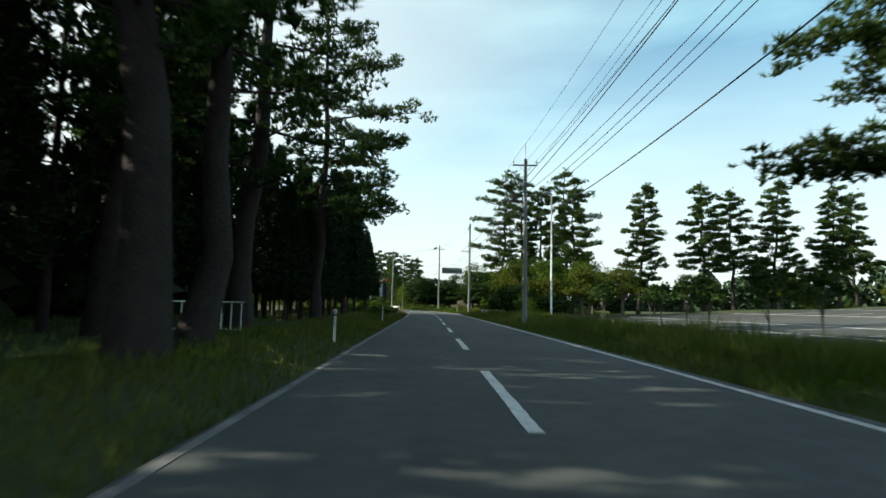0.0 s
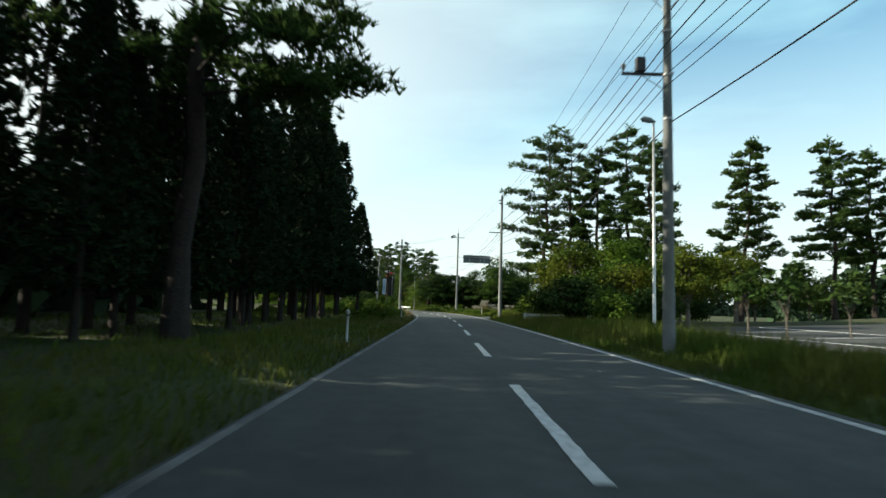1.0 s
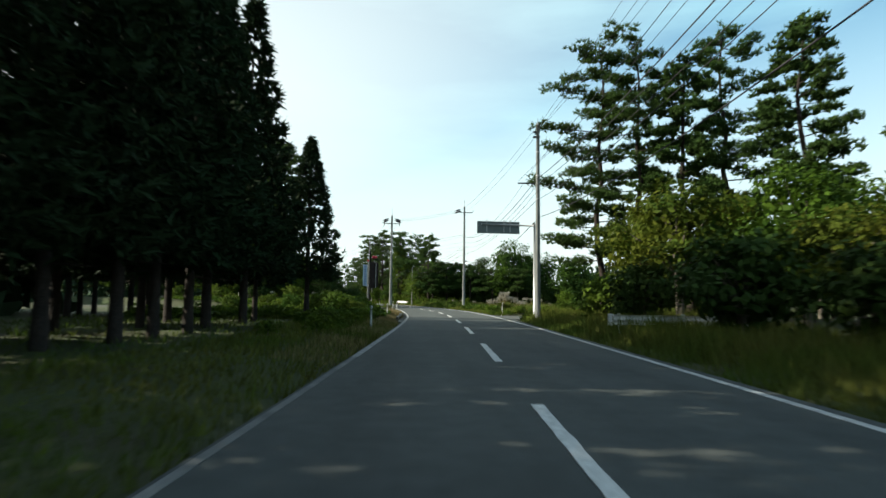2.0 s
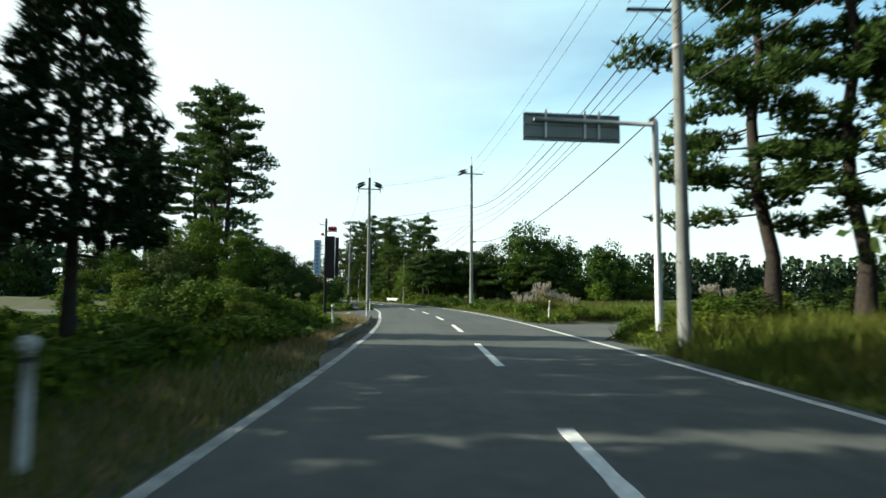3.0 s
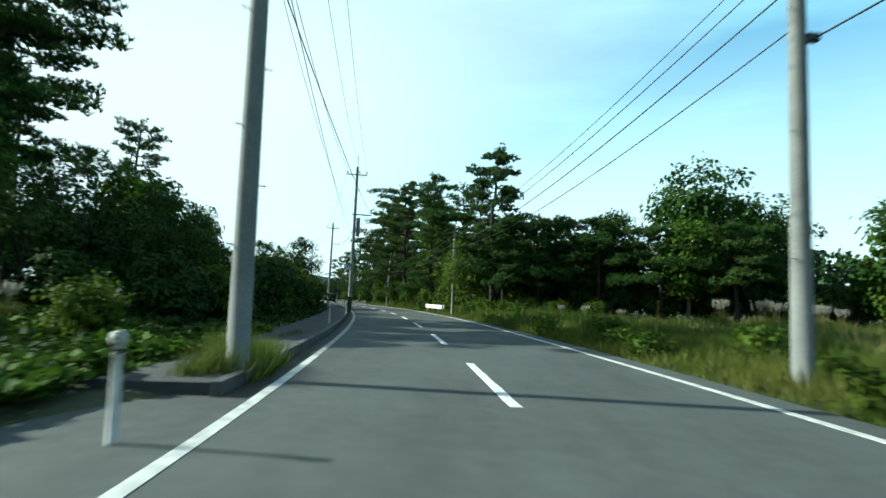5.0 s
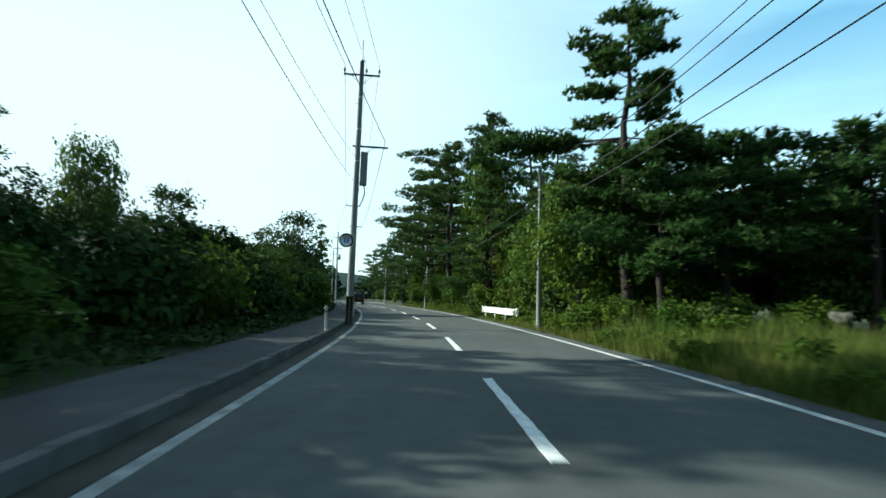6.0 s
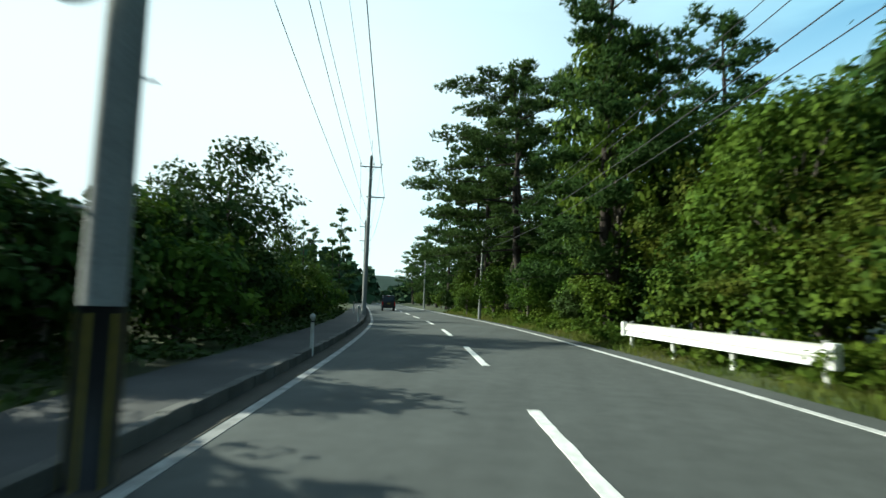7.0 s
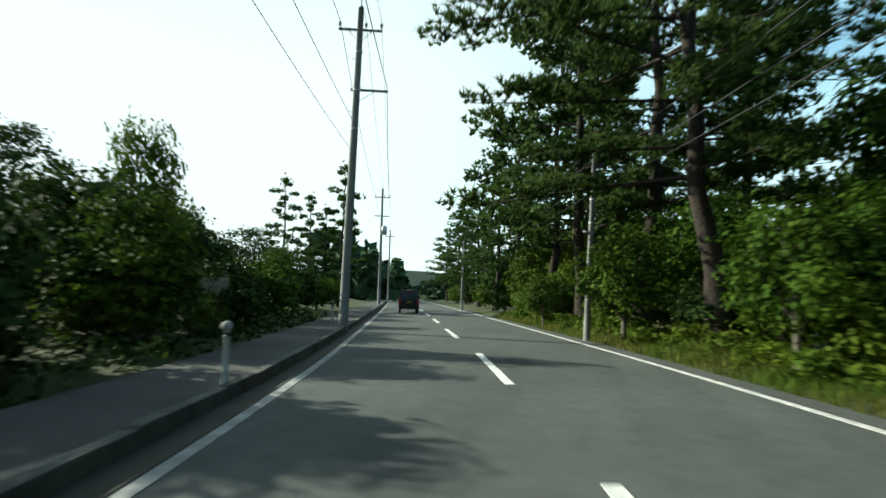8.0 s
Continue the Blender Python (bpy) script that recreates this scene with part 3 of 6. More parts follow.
# ---- plants ----
def pine_arrays(rng, h, base, spread, limbs, r0, bias=(0, 0), low=0.6, top=0.25, dens=1.0, blade=0.36, width=0.09, k=6, extra=(), lean=(0, 0), flat=0.5):
    """Trunk with limbs, and the crown's needle tufts in flat pads. extra: more limbs as (height, azimuth, length, rise)."""
    wood = []
    wander = np.cumsum(rng.normal(0, 0.012 * h, (9, 2)), 0)
    tz = np.linspace(0, h, 9)
    tx, ty = wander[:, 0] - wander[0, 0] + lean[0] * tz / h, wander[:, 1] - wander[0, 1] + lean[1] * tz / h
    trunk = np.stack([tx, ty, tz], 1)
    wood.append(tube_arrays(trunk, r0 * (1.0 - 0.85 * (tz / h) ** 1.1) * np.r_[1.35, np.ones(8)], 8))
    tufts = []
    plan = []
    for i in range(limbs):
        f = (i + rng.uniform(0, 0.8)) / limbs
        a = i * 2.4 + rng.uniform(-0.5, 0.5)
        prof = low + (1 - low) * min(1.0, f / 0.25)
        prof *= top + (1 - top) * (1 - f) ** 0.75
        L = max(0.5, spread * prof * rng.uniform(0.6, 1.2) * (1 + math.cos(a) * bias[0] + math.sin(a) * bias[1]))
        plan.append((base + (h - base) * f, a, L, rng.uniform(-0.16, 0.26) * min(L, 3.0)))
    for z, a, L, rise in plan + [(z, radians(a), L, lift) for z, a, L, lift in extra]:
        d = np.array([math.cos(a), math.sin(a), 0])
        p0 = np.array([np.interp(z, tz, tx), np.interp(z, tz, ty), z])
        side = np.array([-d[1], d[0], 0])
        sway = side * rng.uniform(-0.2, 0.2) * L
        p1, p2 = p0 + d * L * 0.5 + sway * 0.5 + [0, 0, rise * 0.2], p0 + d * L + sway * 0.3 + [0, 0, rise]
        wood.append(tube_arrays([p0, p1, p2], np.array([0.2, 0.11, 0.03]) * r0 * (0.5 + 0.1 * L), 5, False))
        pads = max(3, int(2.0 + L * 1.5))
        for j in range(pads):
            s = 0.36 + 0.64 * (j + rng.uniform(0, 1)) / pads
            c = (1 - s) ** 2 * p0 + 2 * s * (1 - s) * p1 + s * s * p2
            off = side * rng.uniform(-1, 1) * 0.24 * L * s
            c2 = c + off + [0, 0, rng.uniform(0.0, 0.25)]
            if L > 1.5:
                wood.append(tube_arrays([c - d * 0.3, c2], np.array([0.05, 0.02]) * r0 * (0.4 + 0.1 * L), 4, False))
            r = rng.uniform(0.36, 0.68) * (0.72 + 0.12 * min(L, 4.0))
            n = max(5, int(9 * r / 0.4 * dens))
            q = rng.normal(size=(n, 3))
            q = q / (np.linalg.norm(q, axis=1)[:, None]) * rng.uniform(0.15, 1, (n, 1)) ** 0.5
            q[:, 2] -= 0.35 * (q[:, 0] ** 2 + q[:, 1] ** 2)
            tufts.append(c2 + q * [r, r, r * flat])
    top_n = int(22 * dens)
    tufts.append(trunk[-1] + rng.normal(size=(top_n, 3)) * [0.26, 0.26, 0.3])
    t = np.concatenate(tufts)
    base_pts = np.repeat(t, k, 0)
    way = rng.normal(size=(len(base_pts), 3))
    way[:, 2] = np.abs(way[:, 2]) * 0.8 + 0.1
    way = unit(way)
    n = len(base_pts)
    crown = blades(base_pts - way * 0.06, way, rng.uniform(0.6, 1.1, n) * blade, rng.uniform(0.8, 1.35, n) * width, rng)
    return gather(wood), crown


def pine(m, seed, label, name="pine_tree", group="pines", mat=None, bark=None, ivy=0.0, **k):
    rng = np.random.default_rng(seed)
    wood, crown = pine_arrays(rng, **k)
    t = thing(name, m, label, "pine tree", group)
    part_mesh("trunk", mesh_np("trunk", *wood, bark or M_BARK), t, "rough brown bark")
    part_mesh("crown", mesh_np("crown", *crown, mat or M_NEEDLE), t, "dark green needle tufts")
    if ivy:
        n = int(ivy * 130)
        z, a = ivy * rng.uniform(0, 1, n) ** 0.9, rng.uniform(0, 2 * np.pi, n)
        ring = (0.42 + 0.24 * np.sin(z * 2.3 + a * 2)) * (1.1 - 0.5 * z / ivy) + rng.uniform(0, 0.16, n)
        out = np.stack([np.cos(a), np.sin(a), np.zeros(n)], 1)
        c = out * ring[:, None]
        c[:, 2] = z
        part_mesh("ivy", mesh_np("ivy", *leaves(c, unit(out + rng.normal(size=(n, 3)) * 0.4 + [0, 0, 0.3]), rng.uniform(0.09, 0.17, n), rng), M_VINE), t, "green ivy round the trunk")
    return t


def cedar(m, seed, label, h=13.5, base=2.4, radius=2.4, tufts=960, fine=1.0):
    rng = np.random.default_rng(seed)
    f = rng.uniform(0, 1, tufts) ** 1.35
    z = base + (h - base) * f
    whorl = np.sin(z * 5.2) * 0.12
    r = radius * ((1 - f) ** 0.8 * np.minimum(1, 0.72 + f * 2) + 0.03) * (rng.uniform(0.25, 1, tufts) ** 0.45 + whorl)
    a = rng.uniform(0, 2 * np.pi, tufts)
    out = np.stack([np.cos(a), np.sin(a), np.zeros(tufts)], 1)
    c = out * r[:, None]
    c[:, 2] = z - r * 0.12 + rng.normal(0, 0.12, tufts)
    k = 7
    bp = np.repeat(c, k, 0)
    way = unit(np.repeat(out, k, 0) * 0.8 + rng.normal(size=(tufts * k, 3)) * 0.75 + [0, 0, 0.12])
    n = len(bp)
    crown = blades(bp - way * 0.12, way, rng.uniform(0.32, 0.64, n) * fine ** 0.5, rng.uniform(0.12, 0.23, n) * fine, rng)
    tz = np.linspace(0, h, 7)
    wood = [tube_arrays(np.stack([tz * 0, tz * 0, tz], 1), 0.15 * (1 - 0.9 * tz / h) * np.r_[1.2, np.ones(6)], 8)]
    for i in range(14):
        b, zz = i * 2.4, base * 0.8 + i * 0.5
        L = radius * rng.uniform(0.3, 0.8)
        wood.append(tube_arrays([(0, 0, zz), (math.cos(b) * L, math.sin(b) * L, zz - 0.1)], [0.03, 0.01], 4, False))
    t = thing("cedar_tree", m, label, "cedar tree", "row of cedars")
    part_mesh("trunk", mesh_np("trunk", *gather(wood), M_BARK), t, "straight bare brown trunk")
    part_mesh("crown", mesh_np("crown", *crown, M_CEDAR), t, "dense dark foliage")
    return t


def broad_arrays(rng, h, radius, base, blobs, per, leaf, flat=0.8, trunk_r=0.12, inner=0.55, core=True):
    wood = [tube_arrays([(0, 0, -0.1), (rng.normal(0, .1), rng.normal(0, .1), h * 0.35), (rng.normal(0, .2), rng.normal(0, .2), h * 0.75)],
                        [trunk_r * 1.2, trunk_r, trunk_r * 0.3], 7)]
    cs, ns, cores = [], [], []
    mid, hz = (h + base) / 2, (h - base) / 2
    for i in range(blobs):
        q = unit(rng.normal(size=3))
        q[2] = q[2] if q[2] > -0.75 else -q[2]
        s = rng.uniform(inner, 1.0)
        br = radius * rng.uniform(0.18, 0.46)
        c = np.array([q[0] * (radius - br * 0.7) * s, q[1] * (radius - br * 0.7) * s, mid + q[2] * max(0.1, hz - br * flat * 0.7) * s])
        if trunk_r > 0.03 and i % 3 == 0:
            wood.append(tube_arrays([(0, 0, max(0.2, c[2] * 0.45)), c * [0.5, 0.5, 0.8], c], np.array([0.5, 0.3, 0.1]) * trunk_r, 4, False))
        # leaves sit in sprigs on the upper and outer side of each bough
        n = int(per * (br / (radius * 0.33)) ** 1.6)
        m = max(5, n // 9)
        d = unit(rng.normal(size=(m, 3)) + q * 0.5 + [0, 0, 0.45])
        tip = c + d * br * rng.uniform(0.55, 1.05, (m, 1)) * [1, 1, flat]
        pick = rng.integers(0, m, n)
        spread = rng.normal(size=(n, 3)) * (0.13 * br + leaf * 0.9) * [1, 1, 0.6]
        spread[:, 2] -= 0.25 * np.hypot(spread[:, 0], spread[:, 1])
        cs.append(tip[pick] + spread)
        ns.append(unit(d[pick] * 0.9 + rng.normal(size=(n, 3)) * 0.42 + [0, 0, 0.35]))
    if core:
        n = int(170 * radius)
        d = unit(rng.normal(size=(n, 3))) * rng.uniform(0.15, 1, (n, 1)) ** 0.45
        inner_c, inner_n = d * [radius * 0.66, radius * 0.66, hz * 0.7] + [0, 0, mid - hz * 0.1], unit(rng.normal(size=(n, 3)) + d)
        cores.append(leaves(inner_c, inner_n, rng.uniform(1.2, 1.9, n) * leaf, rng))
    c, nn = np.concatenate(cs), np.concatenate(ns)
    keep = c[:, 2] > 0.03
    c, nn = c[keep], nn[keep]
    return gather(wood), gather([leaves(c, nn, rng.uniform(0.75, 1.4, len(c)) * leaf, rng)] + cores)


def broad(m, seed, label, name="broadleaf_tree", category="tree", group="broadleaf trees", mat=None, **k):
    rng = np.random.default_rng(seed)
    wood, crown = broad_arrays(rng, **k)
    t = thing(name, m, label, category, group)
    part_mesh("trunk", mesh_np("trunk", *wood, M_BARK_GREY), t, "thin grey-brown stems")
    part_mesh("crown", mesh_np("crown", *crown, mat or M_LEAF), t)
    return t


def spot(x, y, s=1.0, turn=0.0, sink=0.05, sz=None):
    """A place on the ground, with a turn and a size."""
    z = ground_z(x, y) if -58 <= x <= 82 and -40 <= y <= 300 else 0.3
    return pose(x, y, z - sink, 0, 0, turn) @ Matrix.Diagonal((s, s, sz or s, 1))


place_rng = random.Random(11)


def repeat(kind, spots):
    """Copies of the template kinds at (x, y, size[, size_z])."""
    for i, (x, y, s, *zz) in enumerate(spots):
        copy_thing(kind[i % len(kind)], spot(x, y, s, place_rng.uniform(0, 360), 0.05, zz[0] if zz else s * place_rng.uniform(0.94, 1.06)))


# tall roadside pines at the start
DARK_PINE = "tall dark pine with rough trunk beside the road"
pine_near = pine(spot(-4.5, 11.2), 3, DARK_PINE, h=17, base=5.0, spread=4.6, limbs=34, r0=0.44)
pine_near2 = pine(spot(-4.5, 13.8), 4, DARK_PINE, h=16, base=5.5, spread=4.2, limbs=32, r0=0.33, lean=(1.1, 0))
pine_road = pine(spot(-4.8, 37.9), 5, "tall pine with long branches reaching over the road", h=19, base=6.2, spread=4.7, limbs=38, r0=0.3, bias=(0.5, -0.1), top=0.5, dens=1.5, width=0.075, k=7,
                 extra=((9.0, 2, 4.8, -2.2), (8.4, -25, 4.4, -1.4), (7.6, 12, 4.2, -0.9), (9.8, -50, 4.4, -0.8), (10.4, 25, 4.6, -0.6), (6.8, -8, 3.6, -0.6), (11.2, -15, 4.8, -0.3)))
for x, y, s, k in ((-8.5, 19, 1.0, pine_near), (-10.5, 27, 1.05, pine_near2), (-7.0, 3.5, 1.0, pine_near2), (-13.5, 15, 1.1, pine_near),
                   (-6.3, 25.5, 1.05, pine_near), (-16, 24, 1.1, pine_near2), (-18, 9, 1.1, pine_near), (-13, 36, 1.05, pine_near), (-20, 32, 1.1, pine_near2)):
    copy_thing(k, spot(x, y, s, place_rng.uniform(0, 360)))

# row of cedars
CEDAR = "dense dark cedar with a bare lower trunk in a row"
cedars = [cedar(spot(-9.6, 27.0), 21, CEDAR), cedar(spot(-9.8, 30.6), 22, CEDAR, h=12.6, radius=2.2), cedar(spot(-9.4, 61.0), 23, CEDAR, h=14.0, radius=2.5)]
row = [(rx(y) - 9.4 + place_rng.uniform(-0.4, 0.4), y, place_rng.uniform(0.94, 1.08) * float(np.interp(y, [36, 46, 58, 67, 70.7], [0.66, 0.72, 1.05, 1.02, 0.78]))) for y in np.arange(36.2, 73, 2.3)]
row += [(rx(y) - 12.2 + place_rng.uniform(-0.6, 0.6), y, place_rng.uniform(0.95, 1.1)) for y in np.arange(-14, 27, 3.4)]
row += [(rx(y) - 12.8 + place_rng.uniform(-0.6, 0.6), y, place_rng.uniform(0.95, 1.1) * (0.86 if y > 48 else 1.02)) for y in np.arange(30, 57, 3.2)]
# extra cedars behind the row, added to keep sun off the first stretch
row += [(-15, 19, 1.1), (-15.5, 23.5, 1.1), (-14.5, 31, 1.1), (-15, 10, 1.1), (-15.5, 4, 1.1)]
# cedars mostly out of view, placed so their shade crosses the road
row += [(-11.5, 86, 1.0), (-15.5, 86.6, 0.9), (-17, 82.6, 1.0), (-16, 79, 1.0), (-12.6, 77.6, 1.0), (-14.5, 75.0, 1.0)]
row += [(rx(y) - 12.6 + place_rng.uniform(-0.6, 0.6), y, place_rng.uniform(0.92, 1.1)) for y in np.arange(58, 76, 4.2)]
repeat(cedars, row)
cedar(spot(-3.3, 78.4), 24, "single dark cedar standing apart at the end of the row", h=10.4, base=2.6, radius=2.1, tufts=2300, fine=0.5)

# pines beside the car park
PARK_PINE = "tall slender pine with layered branches behind the car park"
pine_a = pine(spot(30.8, 73.9), 31, PARK_PINE, h=16.2, base=3.2, spread=3.7, limbs=56, r0=0.24, low=0.9, top=0.26, dens=1.7, width=0.13)
pine_b = pine(spot(38.9, 72.9), 32, PARK_PINE, h=15.8, base=5.0, spread=3.5, limbs=46, r0=0.22, low=0.8, top=0.34, dens=1.7, width=0.13)
repeat([pine_b, pine_a], [(43.5, 74.0, 1.0), (48.0, 73.0, 1.04), (55.5, 71.0, 1.0), (21.5, 71.5, 0.9), (62, 76, 1.0)])
pine_c = pine(spot(16.1, 85.4), 33, "tall open pine with bare lower trunk behind the shrubs", h=19.5, base=3.4, spread=4.0, limbs=50, r0=0.26, bias=(-0.3, -0.1), low=0.7, top=0.6, dens=1.35, width=0.085, blade=0.42, k=7)
repeat([pine_c, pine_b], [(18.0, 83.6, 0.98), (20.6, 81.6, 1.12), (24.5, 84.0, 1.0)])
pine_over = pine(spot(14.6, 15.5), 35, "pine with long limbs reaching out from the car park's edge", h=15.5, base=6.5, spread=4.4, limbs=30, r0=0.26, low=0.8, top=0.5, dens=1.4, width=0.08, k=7,
                 extra=((4.9, 178, 5.6, 0.3), (5.2, 192, 4.8, 0.2), (5.0, 165, 4.4, 0.0), (8.2, 180, 4.6, 0.5), (5.6, 215, 3.6, 0.2)))
copy_thing(pine_c, spot(-17.6, 133.0, 1.2, 200))

# left pines on the bank
BANK_PINE = "tall pine with ivy on its trunk, on the bank"
pine_d = pine(spot(-16.2, 130.5), 34, BANK_PINE, h=21.0, base=10.0, spread=4.3, limbs=38, r0=0.34, bias=(0.25, -0.1), low=0.55, top=0.8, dens=1.5, width=0.11, ivy=9.5)
repeat([pine_d], [(-19.4, 136.0, 1.08), (-22.0, 141.5, 0.98), (-28.2, 143.2, 0.92), (-24.5, 134.0, 0.8)])

# pines on the right farther on
pine_g = pine(spot(6.4, 153.8), 41, "crooked pine with wide flat branches above the shrubs", h=12.6, base=7.9, spread=2.5, limbs=20, r0=0.24, low=0.9, top=0.4, dens=1.7, width=0.11, lean=(0.7, 0.2),
              extra=((7.3, 139, 7.9, 1.2), (7.4, 147, 6.4, 0.6), (7.4, 140, 5.2, 0.7), (5.6, 205, 2.6, 0.1), (5.2, 165, 2.8, -0.2), (5.9, 255, 3.0, 0.1), (4.8, 225, 2.6, 0.0), (6.3, 290, 3.2, 0.2), (7.4, 20, 3.2, 0.2), (6.8, -60, 3.0, 0), (7.0, 75, 3.0, 0.3), (6.4, -20, 3.2, 0), (6.2, 240, 2.2, 0.2)))
pine_low = pine(spot(9.8, 153.2), 45, "low spreading pine over a dark hollow", h=6.9, base=2.9, spread=4.0, limbs=24, r0=0.2, low=1.0, top=0.45, dens=1.3, width=0.11)
repeat([pine_low], [(13.8, 151.6, 0.98), (17.6, 149.6, 0.95), (11.8, 156.5, 1.1), (21.8, 147.5, 0.95)])
pine_t = pine(spot(0.9, 177.5, 1.14), 42, "dense dark pine in the roadside wood", h=13.2, base=1.6, spread=3.9, limbs=46, r0=0.25, low=0.9, top=0.36, dens=1.35, width=0.07, k=8)
pine_r = pine(spot(-3.0, 192.3), 43, "tall pine leaning branches over the road", h=17, base=4.2, spread=5.2, limbs=46, r0=0.3, bias=(-0.55, -0.2), low=0.75, top=0.6, dens=1.5, width=0.075, k=8)
repeat([pine_t, pine_r], [(6.5, 182.0, 0.95), (-4.4, 199.0, 1.1), (4.5, 187, 1.0), (-8.3, 209.2, 0.95), (0.5, 203, 1.05)])
pine_far = pine(spot(-10.4, 216.0), 46, "dark pine farther along the roadside wood", h=13.0, base=2.6, spread=4.0, limbs=38, r0=0.24, bias=(-0.2, -0.1), low=0.9, top=0.36, dens=1.0, width=0.13, k=5)
repeat([pine_far], [(-6.4, 205.0, 1.28), (-13.5, 226.0, 1.0), (-17.0, 238, 0.95), (-6, 217, 1.1), (-21, 252, 0.9), (-25, 266, 0.95), (-30, 281, 0.9)])
copy_thing(pine_t, spot(-17.5, 147.0, 0.74, 140))
# extra pine among the bank pines, added for its shade on the road
copy_thing(pine_t, spot(-21.0, 141.0, 0.8, 250))
lean_pine = pine(spot(-27.1, 224.3), 44, "small open pine behind the footway", h=12.2, base=2.5, spread=2.6, limbs=22, r0=0.17, low=0.9, top=0.3, dens=1.3, width=0.12)
copy_thing(lean_pine, spot(-28.8, 217.4, 0.76, 90))
copy_thing(lean_pine, spot(-31.5, 228, 0.8, 190))
copy_thing(lean_pine, spot(-25.2, 217, 0.6, 60))

# broadleaf trees and shrubs
shrub_y = broad(spot(14.5, 70.0), 51, "bushy tree with yellowing leaves on the verge", mat=M_LEAF_YELLOW, h=6.6, radius=3.6, base=2.0, blobs=40, per=100, leaf=0.115, flat=0.4, trunk_r=0.17, inner=0.5)
shrub_g = broad(spot(17.0, 65.0), 52, "bushy green roadside tree", mat=M_LEAF, h=6.4, radius=3.2, base=0.8, blobs=34, per=105, leaf=0.12)
shrub_d = broad(spot(11.8, 60.5), 53, "dark green leafy shrub", name="shrub", category="shrub", group="shrubs", mat=M_LEAF_DARK, h=3.2, radius=2.2, base=0.05, blobs=28, per=66, leaf=0.122)
tree_l = broad(spot(26.7, 155.8), 54, "round leafy tree at the field's edge", mat=M_LEAF_MID, h=10.6, radius=4.6, base=0.3, blobs=44, per=130, leaf=0.17, inner=0.4)
tree_v = broad(spot(7.6, 160.6), 55, "tree smothered in climbing vine leaves", mat=M_VINE, h=8.6, radius=3.4, base=0.05, blobs=40, per=140, leaf=0.125, inner=0.72)
bush_v = broad(spot(5.6, 165.0), 56, "shrub overgrown with vine leaves", name="shrub", category="shrub", group="shrubs", mat=M_VINE, h=3.4, radius=2.3, base=0.02, blobs=28, per=72, leaf=0.12)
tree_dark = broad(spot(-14.0, 174.2, 0.94), 57, "round dark broadleaf tree behind the footway", mat=M_LEAF_DARK, h=7.8, radius=3.4, base=0.1, blobs=44, per=125, leaf=0.106)
sapling = broad(spot(15.0, 31.0), 58, "thin young tree on the car park's edge", name="sapling", category="young tree", group="saplings", mat=M_LEAF_DARK, h=3.0, radius=1.0, base=1.0, blobs=13, per=40, leaf=0.1, trunk_r=0.035, core=False)
bare = broad(spot(30.7, 144.6), 59, "open tree with sparse leaves at the field's edge", mat=M_LEAF_MID, h=8.6, radius=3.8, base=0.3, blobs=42, per=90, leaf=0.17, inner=0.5)
repeat([shrub_y, shrub_g], [(14.9, 74.6, 0.85), (19.5, 74.5, 1.0), (18.5, 58.5, 0.8), (22.5, 68.0, 1.0), (15.6, 60.8, 0.7), (26, 77, 0.8), (25, 64.5, 0.85)])
repeat([shrub_d, bush_v], [(12.0, 67.8, 0.8), (12.2, 71.5, 0.8), (12.6, 56.5, 0.8), (11.4, 52, 0.6), (17, 78.5, 1.2), (21, 79.5, 1.2), (15, 55, 0.8)])
repeat([sapling], [(17.1, 38.4, 0.95), (12.6, 20.8, 0.85), (11.2, 16.3, 0.9), (17.9, 34.2, 1.0), (13.6, 26.4, 0.9), (15.6, 44.5, 1.1), (17.6, 50.5, 1.2), (20.5, 47.5, 1.0)])
# hedge of trees behind the car park
repeat([shrub_g, shrub_d, shrub_y, tree_dark], [(27 + 4.2 * i, 80 + 3 * math.sin(i * 1.7), 0.72 + 0.12 * math.sin(i * 2.3)) for i in range(13)])
# the wood's edge on the right, seen across the field and then along the road
repeat([tree_v, shrub_g, bush_v, tree_l, shrub_y], [
    (4.4, 168.6, 0.72), (3.0, 173.0, 0.6), (9.8, 163.0, 0.95), (8.4, 170.0, 0.9), (6.0, 174, 1.0),
    (1.6, 181.5, 0.62), (-0.6, 188.0, 0.55), (4.5, 181.0, 0.95), (2.6, 192.0, 0.8), (-3.2, 203.0, 0.6),
    (-6.6, 212.0, 0.62), (-8.2, 203.8, 0.4), (-10.6, 221.0, 0.6), (-13.6, 232.0, 0.6), (-15.2, 241.0, 0.7)])
repeat([tree_l, tree_dark, shrub_g], [(12.5, 158.5, 0.72), (15.8, 154.2, 0.95, 1.12), (19.4, 149.5, 1.0, 1.12), (22.2, 153.0, 1.0, 1.2), (17.0, 162.0, 1.05, 1.35), (33.5, 152.0, 0.7), (36.5, 150.5, 0.62), (24.0, 149.5, 0.8), (29, 158, 0.95)])
repeat([tree_dark, shrub_g], [(10.4, 157.0, 0.8), (14.5, 155.6, 0.9), (6.0, 170.5, 0.9), (2.4, 178.6, 0.7)])
repeat([shrub_g], [(-2.6, 187.8, 0.5), (0.6, 190.6, 0.7), (-5.2, 195.0, 0.62), (-2.4, 196.2, 0.8), (-4.0, 206, 0.9), (3.5, 197, 1.0), (-9.0, 213, 0.7), (6.5, 193, 1.1)])
